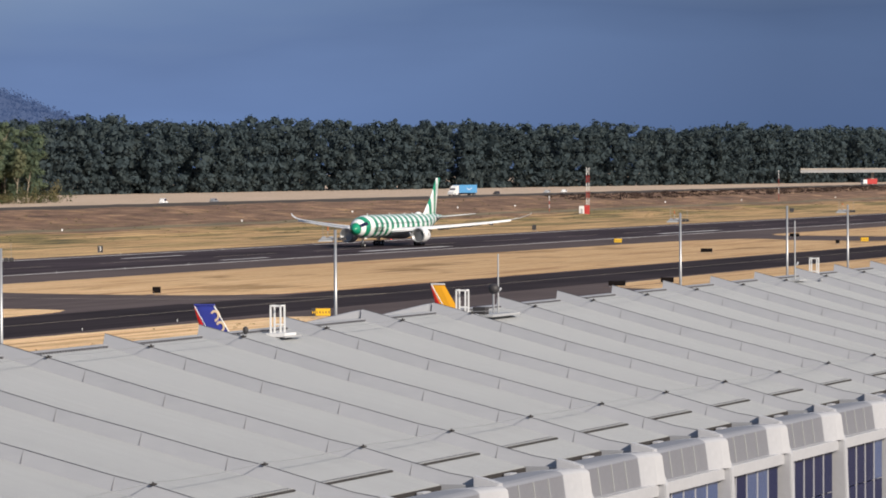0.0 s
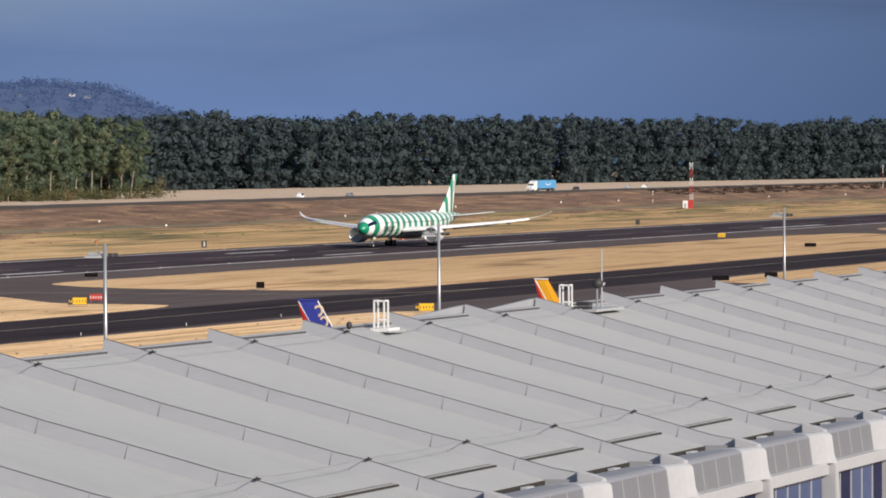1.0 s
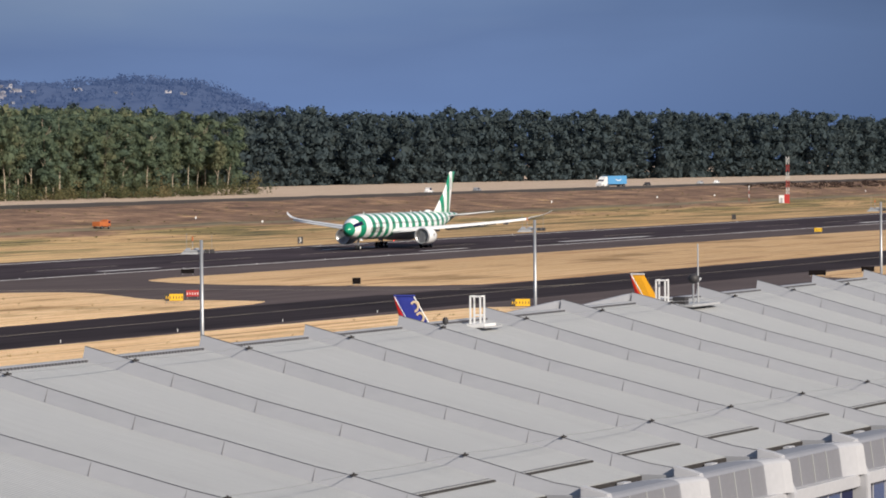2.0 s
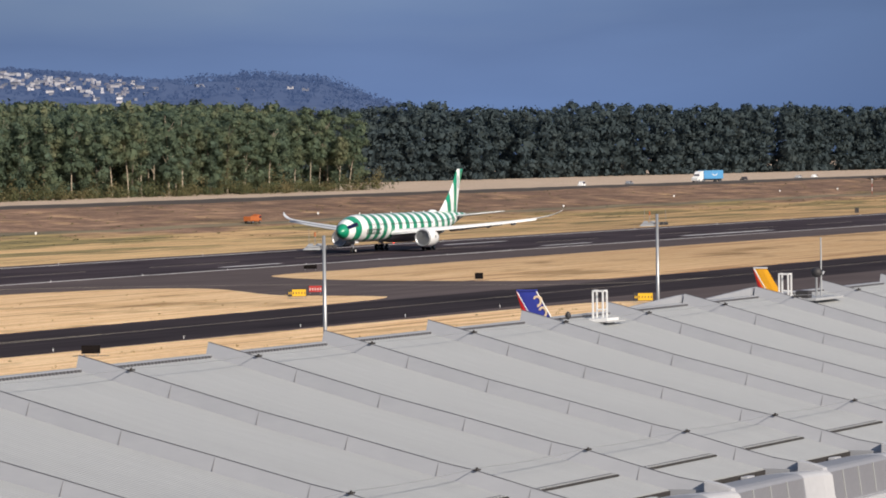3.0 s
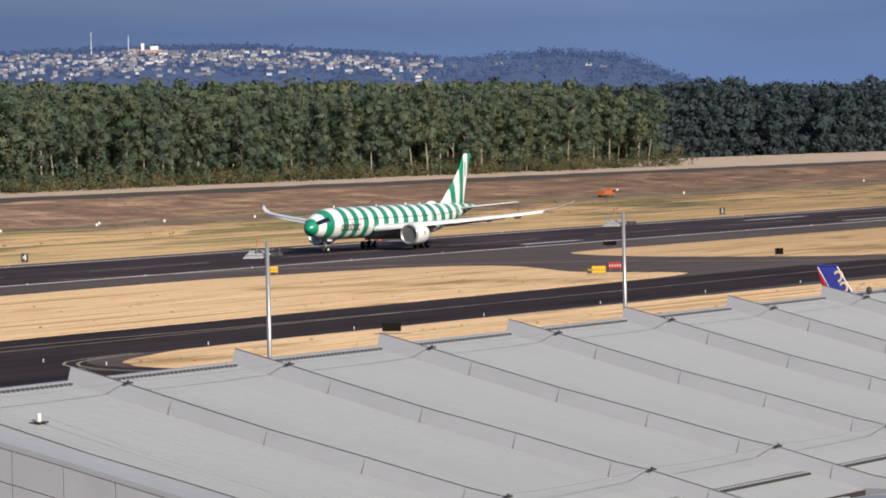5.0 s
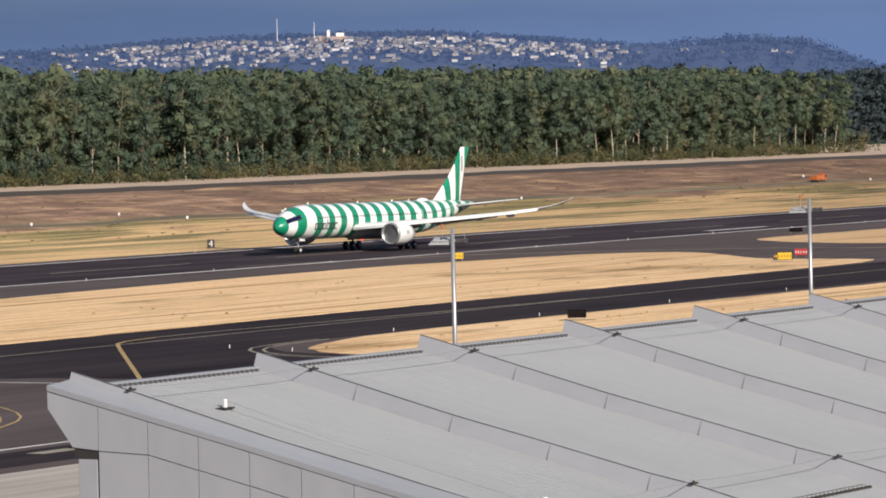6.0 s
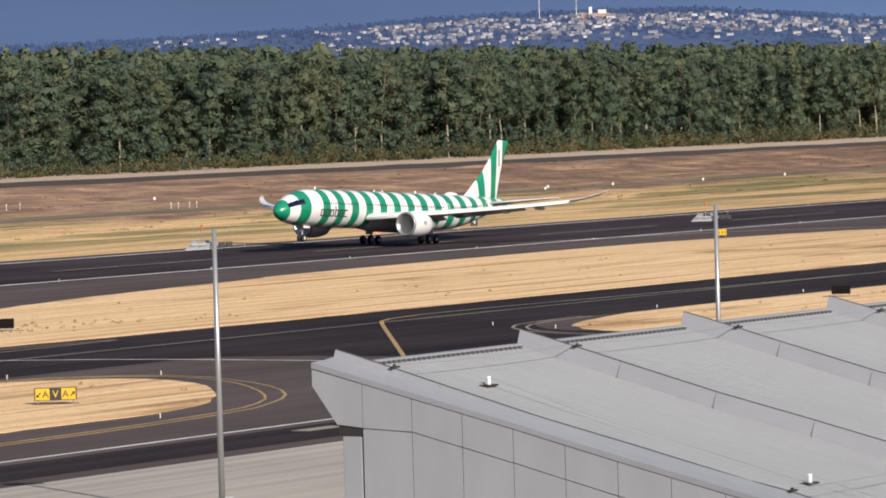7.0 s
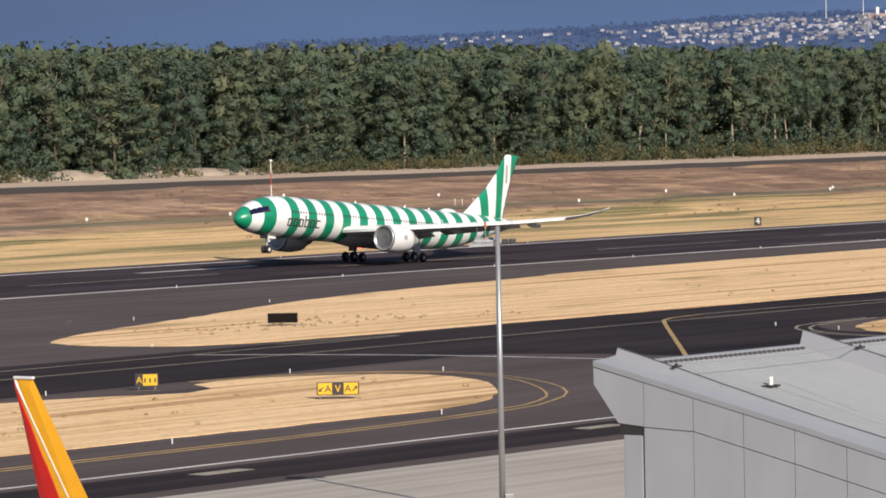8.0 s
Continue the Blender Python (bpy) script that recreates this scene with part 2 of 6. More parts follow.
FIELD = field_material()
STRAW = straw_material()
ASPHALT = pavement_material("fresh_asphalt", (0.014, 0.0112, 0.0125), (0.050, 0.039, 0.042))
RUBBERED = pavement_material("runway_asphalt", (0.018, 0.0138, 0.0165), (0.074, 0.057, 0.064), 0.6)
OLD_ASPHALT = pavement_material("old_asphalt", (0.068, 0.054, 0.053), (0.126, 0.101, 0.098))
CONCRETE = pavement_material("apron_concrete", (0.30, 0.27, 0.24), (0.48, 0.44, 0.39), 2.0)
ROAD = pavement_material("road_asphalt", (0.030, 0.026, 0.025), (0.066, 0.058, 0.054))
WHITE_LINE = mottled("worn_white_line", (0.34, 0.33, 0.32), (0.78, 0.77, 0.75), 0.15, 0.8, stretch=(0.4, 2, 1))
YELLOW_LINE = mottled("worn_yellow_line", (0.26, 0.17, 0.065), (0.52, 0.36, 0.14), 0.25, 0.8)
PALE_LINE = mottled("faded_taxi_line", (0.17, 0.15, 0.12), (0.42, 0.37, 0.28), 0.15, 0.8)
ROOF = metal_sheet("roof_sheet", (0.290, 0.300, 0.308), (0.345, 0.356, 0.364), 0.55)
FLASHING = mottled("fold_flashing", (0.275, 0.286, 0.310), (0.320, 0.330, 0.355), 0.3, 0.45, 0.0, (1, 0.3, 1))
# dark trim; also stands in for shade in the vent slot and corner recess
TRIM_AND_SHADE = plain("dark_trim_and_shade", (0.05, 0.047, 0.047), 0.8)
TRIM_AND_SHADE.node_tree.nodes["Principled BSDF"].inputs["Specular IOR Level"].default_value = 0.05
GABLE = mottled("gable_panel_metal", (0.36, 0.37, 0.40), (0.44, 0.45, 0.48), 0.25, 0.32, 0.15, (1, 1, 0.5), 5)
RIB_WHITE = mottled("white_concrete_rib", (0.36, 0.365, 0.385), (0.42, 0.425, 0.445), 0.35, 0.5, relief=0.03)
BOX_GREY = mottled("plant_box_grey", (0.21, 0.215, 0.235), (0.25, 0.255, 0.28), 0.35, 0.5, relief=0.03)
LOUVRE = mottled("louvre_metal", (0.19, 0.19, 0.205), (0.23, 0.23, 0.245), 0.6, 0.4, 0.2)
SEAM = plain("lap_seam", (0.20, 0.20, 0.21), 0.6)
SIGN_BLACK = plain("sign_black", (0.012, 0.010, 0.010), 0.9)
SIGN_BLACK.node_tree.nodes["Principled BSDF"].inputs["Specular IOR Level"].default_value = 0.05
RIDGE_TRIM = plain("ridge_trim", (0.09, 0.09, 0.10), 0.6)
STEEL = plain("galvanised_steel", (0.42, 0.43, 0.44), 0.4, 0.6)
WHITE = plain("white_enamel", (0.80, 0.80, 0.79), 0.35)
GREY = plain("grey_paint", (0.38, 0.39, 0.40), 0.5)
DARK = plain("dark_paint", (0.035, 0.033, 0.035), 0.6)
RUBBER = plain("tyre_rubber", (0.018, 0.018, 0.018), 0.85)
YELLOW = plain("sign_yellow", (0.74, 0.45, 0.02), 0.5)
RED = plain("signal_red", (0.44, 0.038, 0.034), 0.5)
ORANGE = plain("orange_paint", (0.46, 0.13, 0.035), 0.6)
BLUE = plain("trailer_blue", (0.10, 0.33, 0.62), 0.4)
NAVY = plain("tail_blue", (0.045, 0.06, 0.36), 0.3)
TAIL_RED = plain("tail_red", (0.58, 0.02, 0.015), 0.3)
TAIL_GOLD = plain("tail_gold", (0.88, 0.42, 0.02), 0.3)
BARK = mottled("pale_bark", (0.20, 0.165, 0.12), (0.46, 0.40, 0.31), 0.6, 0.9)
LEAF = leaf_material("cottonwood_leaf", ((0.100, 0.146, 0.112), (0.122, 0.170, 0.118), (0.150, 0.190, 0.118), (0.215, 0.220, 0.130)))
# far leaves: cloud shade put into a darker, bluer base colour
LEAF_SHADE_TONE = leaf_material("shaded_leaf", ((0.056, 0.082, 0.096), (0.068, 0.095, 0.105), (0.086, 0.110, 0.110)))
BUSH_LEAF = leaf_material("bramble_leaf", ((0.075, 0.098, 0.05), (0.14, 0.142, 0.07), (0.24, 0.20, 0.105), (0.34, 0.265, 0.15)))
TUFT = leaf_material("dry_tuft", ((0.20, 0.14, 0.06), (0.34, 0.24, 0.11), (0.50, 0.36, 0.18)))
GLASS, gn, gl, gb = material("blue_window_glass", 0.06)
gb.inputs["Base Color"].default_value = (0.010, 0.013, 0.050, 1)
gb.inputs["Specular IOR Level"].default_value = 0.03
BLIND = mottled("drawn_blind_behind_glass", (0.024, 0.046, 0.135), (0.040, 0.070, 0.18), 0.6, 0.15)
BEACON, bn_, bl_, bb_ = material("red_beacon", 0.3)
bb_.inputs["Base Color"].default_value = (0.7, 0.02, 0.02, 1)
bb_.inputs["Emission Color"].default_value = (1.0, 0.06, 0.04, 1)
bb_.inputs["Emission Strength"].default_value = 4.0


# ---- mesh helpers ----
def part(name, bm, mat, parent=None, label="", smooth=False):
    me = bpy.data.meshes.new(name)
    bm.to_mesh(me)
    bm.free()
    if smooth:
        for p in me.polygons:
            p.use_smooth = True
    me.materials.append(mat)
    ob = new(name, me)
    ob.parent = parent
    if label:
        tagged(ob, label)
    return ob


def share(name, source, parent, m=None):
    """Another object on the same mesh."""
    ob = new(name, source.data)
    ob.parent = parent
    if m is not None:
        ob.matrix_basis = m
    return tagged(ob, source.get("label", ""), kind=source.get("kind", ""))


def thing(name, label, category, m=None, group="", kind=""):
    e = new(name)
    e.empty_display_size = 0.2
    if m is not None:
        e.matrix_basis = m
    return tagged(e, label, category, group, kind)


def box(bm, x0, y0, z0, x1, y1, z1, bevel=0.0, m=None):
    r = bmesh.ops.create_cube(bm, size=1.0, matrix=Matrix.Translation(((x0 + x1) / 2, (y0 + y1) / 2, (z0 + z1) / 2)) @ Matrix.Diagonal((abs(x1 - x0), abs(y1 - y0), abs(z1 - z0), 1)))
    vs = r["verts"]
    if bevel:
        es = list({e for v in vs for e in v.link_edges})
        g = bmesh.ops.bevel(bm, geom=es, offset=bevel, segments=2, affect="EDGES", profile=0.6)
        vs = list({v for f in g["faces"] for v in f.verts} | {v for v in vs if v.is_valid})
    if m is not None:
        bmesh.ops.transform(bm, matrix=m, verts=[v for v in vs if v.is_valid])
    return bm


def boxes(*specs, bevel=0.0):
    bm = bmesh.new()
    for s in specs:
        box(bm, *s, bevel=bevel)
    return bm


def tube(bm, a, b, r0, r1=None, n=10):
    a, b = Vector(a), Vector(b)
    d = b - a
    q = d.to_track_quat("Z", "Y").to_matrix().to_4x4()
    bmesh.ops.create_cone(bm, cap_ends=True, segments=n, radius1=r0, radius2=r0 if r1 is None else r1, depth=d.length, matrix=Matrix.Translation((a + b) / 2) @ q)
    return bm


def loft(bm, rings, close=True):
    """Skin between rings of equal point counts; the ends are capped."""
    rows = [[bm.verts.new(p) for p in ring] for ring in rings]
    n = len(rows[0])
    for r0, r1 in zip(rows, rows[1:]):
        for i in range(n if close else n - 1):
            j = (i + 1) % n
            bm.faces.new((r0[i], r0[j], r1[j], r1[i]))
    if close:
        bm.faces.new(rows[0][::-1])
        bm.faces.new(rows[-1])
    bmesh.ops.recalc_face_normals(bm, faces=bm.faces)
    return bm


def prism(bm, outline, z0, z1):
    """A slab over a plan outline."""
    lo = [bm.verts.new((x, y, z0)) for x, y in outline]
    hi = [bm.verts.new((x, y, z1)) for x, y in outline]
    n = len(lo)
    top = bm.faces.new(hi)
    bm.faces.new(lo[::-1])
    for i in range(n):
        j = (i + 1) % n
        bm.faces.new((lo[i], lo[j], hi[j], hi[i]))
    bmesh.ops.recalc_face_normals(bm, faces=bm.faces)
    bmesh.ops.triangulate(bm, faces=[f for f in bm.faces if len(f.verts) > 4])
    return bm


def smooth_line(pts, step=4.0, closed=False):
    """Catmull-Rom through plan points."""
    pts = [Vector(p) for p in pts]
    n = len(pts)
    out = []
    for i in range(n if closed else n - 1):
        if closed:
            p0, p1, p2, p3 = pts[i - 1], pts[i], pts[(i + 1) % n], pts[(i + 2) % n]
        else:
            p0, p1, p2, p3 = pts[max(i - 1, 0)], pts[i], pts[i + 1], pts[min(i + 2, n - 1)]
        k = max(1, int((p2 - p1).length / step))
        for s in range(k):
            t = s / k
            out.append(0.5 * ((2 * p1) + (p2 - p0) * t + (2 * p0 - 5 * p1 + 4 * p2 - p3) * t * t + (3 * p1 - p0 - 3 * p2 + p3) * t ** 3))
    if not closed:
        out.append(pts[-1])
    return [(p.x, p.y) for p in out]


def ribbon(bm, line, width, z0, z1):
    """A painted line or road of even width along a plan line."""
    pts = [Vector((*p, 0)) for p in line]
    rings = []
    for i, p in enumerate(pts):
        d = (pts[min(i + 1, len(pts) - 1)] - pts[max(i - 1, 0)]).normalized()
        nrm = Vector((-d.y, d.x, 0)) * width / 2
        rings.append([p + nrm + Vector((0, 0, z0)), p + nrm + Vector((0, 0, z1)), p - nrm + Vector((0, 0, z1)), p - nrm + Vector((0, 0, z0))])
    return loft(bm, rings)


def aim(x, y, z=0.0, bearing=0.0):
    """A pose whose -y side faces back along the bearing (degrees from +y to +x)."""
    return pose(x, y, z, 0, 0, -bearing)


# ---- ground ----
LEVEE = ((470.0, 0.0), (480.0, 0.3), (500.0, 1.7), (520.0, 3.6), (540.0, 5.6), (552.0, 6.7), (560.0, 7.0), (5200.0, 7.0))


def rise(y):
    for (y0, z0), (y1, z1) in zip(LEVEE, LEVEE[1:]):
        if y0 <= y <= y1:
            return z0 + (z1 - z0) * (y - y0) / (y1 - y0)
    return 0.0


def on_slope(x, y):
    """Slides a point of the level airfield along the line to the viewer up onto the levee."""
    k = 1.0
    for _ in range(60):
        k = 0.5 * k + 0.5 * (1 - rise(y * k) / EYE)
    return x * k, y * k, rise(y * k)


def build_ground():
    bm = bmesh.new()
    ys = [-900, -200, 100, 250, 400, 440, 470, 474, 480, 486, 493, 500, 506, 513, 520, 526, 533, 540, 546, 552, 556, 560, 575, 600, 630, 660, 700, 800, 1000, 1500, 2500, 4950]
    xs = list(range(-900, 400, 100)) + list(range(400, 2000, 10)) + list(range(2000, 5000, 100))
    rows = []
    for y in ys:
        rows.append([bm.verts.new((x, y, rise(y) - 0.05 + (0.35 * noise.noise(Vector((x * 0.03, y * 0.05, 0))) + 0.12 * noise.noise(Vector((x * 0.12, y * 0.15, 3))) if 476 < y < 700 else 0))) for x in xs])
    for r0, r1 in zip(rows, rows[1:]):
        for i in range(len(xs) - 1):
            bm.faces.new((r0[i], r0[i + 1], r1[i + 1], r1[i]))
    tagged(part("ground", bm, FIELD, smooth=True), "dry mown airfield grass rising to a brown levee", "ground", kind="structure")


def slab(name, outline, z1, mat, label, category, z0=-0.3):
    return tagged(part(name, prism(bmesh.new(), outline, z0, z1), mat), label, category, kind="structure")


def rect(x0, y0, x1, y1):
    return ((x0, y0), (x1, y0), (x1, y1), (x0, y1))


def grass_island(outline, label):
    pts = smooth_line(outline, 3.0, True)
    pts = [(x + 0.35 * noise.noise(Vector((x * 0.5, y * 0.5, 1))), y + 0.5 * noise.noise(Vector((x * 0.4, y * 0.4, 7)))) for x, y in pts]
    tagged(part("grass_island", prism(bmesh.new(), pts, -0.2, 0.055), STRAW), label, "grass", kind="structure")


def build_pavement():
    slab("apron", rect(-500, -300, 1500, 156), 0.0, CONCRETE, "pale concrete apron with worn joints", "apron")
    slab("taxiway_shoulder", rect(-500, 156, 2600, 321.8), 0.004, OLD_ASPHALT, "greyish old asphalt taxiway shoulder", "pavement")
    slab("taxiway", rect(-500, 222, 2600, 250.5), 0.010, ASPHALT, "dark fresh asphalt parallel taxiway", "taxiway")
    slab("taxiway_connector", smooth_line(((292, 224), (297, 212), (296, 196), (292, 175), (331, 175), (332, 200), (336, 214), (350, 224)), 4), 0.014, ASPHALT, "dark asphalt connector down to the apron", "taxiway")
    slab("exit_taxiway", ((586, 249), (628, 249), (628, 323), (586, 323)), 0.014, OLD_ASPHALT, "grey asphalt runway exit", "taxiway")
    slab("service_road", rect(-500, 158.5, 2600, 166), 0.012, ASPHALT, "dark service road along the apron edge", "road")
    slab("runway_shoulder", rect(-900, 321.8, 3300, 404), 0.006, OLD_ASPHALT, "grey asphalt runway shoulder", "runway")
    slab("runway", rect(-900, 347, 3300, 396), 0.016, RUBBERED, "dark rubber-streaked asphalt runway", "runway")
    grass_island(((110, 186), (150, 184), (195, 184), (226, 183.5), (240, 184), (248, 187), (257, 193), (265, 201), (268.5, 209), (266, 215), (259, 219), (252, 218.5), (249, 214), (244, 212.5), (234, 217), (215, 219), (150, 219), (110, 217)), "straw-dry grass island between taxiway bends")
    grass_island(((294, 272), (292.5, 262), (300, 253.5), (340, 251.5), (400, 251.5), (460, 251.5), (520, 252), (552, 254), (559, 259), (562, 275), (576, 288), (587, 298), (590, 307), (582, 316), (560, 321), (528, 325), (450, 321), (424, 316), (394, 311), (365, 303), (331, 289.5), (309, 281)), "straw-dry mown grass between taxiway and runway")
    grass_island(((625, 268), (632, 258), (650, 252.5), (760, 252.5), (900, 253), (1040, 253), (1072, 258), (1078, 275), (1086, 292), (1102, 305), (1090, 313), (1040, 318), (900, 320), (760, 321), (690, 321), (655, 321), (640, 312), (629, 295)), "dry mown grass strip beside the runway exit")
    grass_island(((1140, 268), (1152, 256), (1300, 253), (1800, 253), (2400, 253), (2400, 321), (1800, 321), (1250, 321), (1165, 318), (1150, 300)), "dry grass strip beyond the far exit")
    grass_island(((333, 206), (331, 196), (336, 186), (360, 183), (450, 182), (530, 182), (542, 190), (543, 208), (536, 216), (510, 218), (460, 219.5), (400, 220.5), (365, 220.5), (346, 216.5), (338, 212)), "straw-dry grass strip between taxiway and apron")
    grass_island(((672, 205), (680, 186), (760, 182), (1200, 182), (1700, 182), (1700, 219), (1200, 219.5), (900, 220), (740, 219), (690, 216)), "dry grass strip beside the apron road")
    # markings
    def paint(name, line, width, mat, label, z=0.03, smooth=True):
        pts = smooth_line(line, 4.0) if smooth else line
        tagged(part(name, ribbon(bmesh.new(), pts, width, 0.0, z), mat), label, "marking", kind="structure")

    paint("runway_edge_line", ((-900, 345.6), (3300, 345.6)), 0.95, WHITE_LINE, "white runway edge line", 0.024, False)
    paint("runway_edge_line", ((-900, 397.2), (3300, 397.2)), 0.95, WHITE_LINE, "white runway edge line", 0.024, False)
    for i in range(34):
        x = 150 + i * 61
        paint("centreline_dash", ((x, 368.5), (x + 36.6, 368.5)), 0.5, PALE_LINE, "white runway centreline dash", 0.024, False)
    for x, y, w, wide in ((430, 382, 24, 1.4), (863, 382, 33, 1.8), (852, 354.2, 26, 1.6), (940, 355.5, 60, 2.6), (700, 354.2, 24, 1.6), (1180, 355.5, 60, 2.6)):
        paint("touchdown_bar", ((x, y), (x + w, y)), wide, WHITE_LINE, "white runway touchdown bar", 0.024, False)
    paint("taxi_line", ((-300, 238.5), (260, 246), (300, 250)), 0.24, PALE_LINE, "faded taxiway line", 0.018)
    paint("taxi_line", ((-300, 238), (290, 238), (345, 238), (900, 238), (2400, 238)), 0.24, PALE_LINE, "faded yellow taxiway centreline", 0.018, False)
    paint("lead_in_line", ((283, 193), (302, 207), (327, 225.5), (340, 235.1), (346, 239.4), (350, 241.2), (357, 242.4)), 0.4, YELLOW_LINE, "yellow lead-in line with black border", 0.022)
    paint("taxi_line", ((357, 242.4), (362, 242.6), (375, 242.2), (400, 240.5), (440, 238.5)), 0.26, PALE_LINE, "faded lead-in line joining the taxiway centreline", 0.022)
    paint("apron_edge_line", ((284, 246), (289, 232), (291, 218), (291, 190)), 0.3, WHITE_LINE, "pale connector edge line", 0.022)
    for off in (0.0, 1.1):
        paint("taxi_edge_line", ((255, 220.5 + off), (267.5 + off, 217 + off), (271.8 + off, 209), (268.4 + off, 201), (262.6 + off, 194 - off), (255 + off, 187 - off), (248, 182.5 - off), (238, 179.5 - off), (213, 177.5 - off), (150, 177.5 - off)), 0.2, YELLOW_LINE, "faded yellow taxiway edge line", 0.022)
        paint("taxi_edge_line", ((326 - off, 180), (328 - off, 200), (332 - off, 212), (342 - off, 219.5 + off), (356, 221.5 + off)), 0.28, PALE_LINE, "faded taxiway edge line", 0.022)
    paint("service_road_line", ((-300, 167.8), (1200, 167.8)), 0.4, WHITE_LINE, "white service road line", 0.018, False)
    paint("exit_line", ((640, 238), (612, 246), (606, 268), (606, 300), (585, 335), (540, 352)), 0.4, PALE_LINE, "faded exit lead-off line", 0.024)
    for x, y in ((191, 163.6), (229, 163.6)):
        slab("road_patch", rect(x - 2.2, y - 0.7, x + 2.2, y + 0.7), 0.02, PALE_LINE, "worn yellow road marking", "marking", 0.0)
    # levee road
    line = smooth_line(((-400, 566), (400, 566), (900, 566), (1120, 569), (1300, 571), (1600, 566), (1900, 561), (2600, 556), (4200, 552)), 30)
    tagged(part("levee_road", ribbon(bmesh.new(), line, 9.5, 6.6, 7.25), ROAD), "dark asphalt road on the levee top", "road", kind="structure")
    # dark earth bank that carries the road
    bank = plain("dark_bank_earth", (0.045, 0.036, 0.030), 0.95)
    bm = bmesh.new()
    loft(bm, [[(x, 553.5, 6.2), (x, 555.0, 6.75), (x, 557.5, 6.85 + h), (x, 561.0, 7.0 + h * 0.9), (x, 561.5, 6.2)] for x, h in [(400 + i * 12, 0.95 * max(0.75, min(1.0, 1.0 - (400 + i * 12 - 620) / 900)) * (1 + 0.3 * noise.noise(Vector((i * 0.7, 0, 0))))) for i in range(190)]])
    tagged(part("road_bank", bm, bank), "dark bare earth bank below the levee road", "bank", kind="structure")
    for s in (-4.3, 4.3):
        tagged(part("road_line", ribbon(bmesh.new(), [(x, y + s) for x, y in line], 0.2, 7.2, 7.262), WHITE_LINE), "white road edge line", "marking", kind="structure")


build_ground()
build_pavement()

# ---- concourse building ----
BAY, X0, BAYS = 8.78, 90.7, 34
RIDGE = ((64.2, 14.56), (63.4, 14.36), (62.5, 14.12), (61.0, 13.71), (58.03, 12.92), (55.1, 12.22), (52.07, 11.47), (50.9, 11.23), (49.15, 10.76), (47.9, 10.44), (46.35, 10.19))
STEP, LEAN = 0.41, 0.22
EDGE = 48.12


def ridge_z(y):
    return next((z0 + (z1 - z0) * (y - y0) / (y1 - y0) for (y0, z0), (y1, z1) in zip(RIDGE, RIDGE[1:]) if y1 <= y <= y0), 14.53)


PANEL = tuple((y, ridge_z(y) - STEP) for y in (63.95, 63.4, 62.5, 61.0, 58.03, 55.1, 52.07, 50.9, 49.15, EDGE))


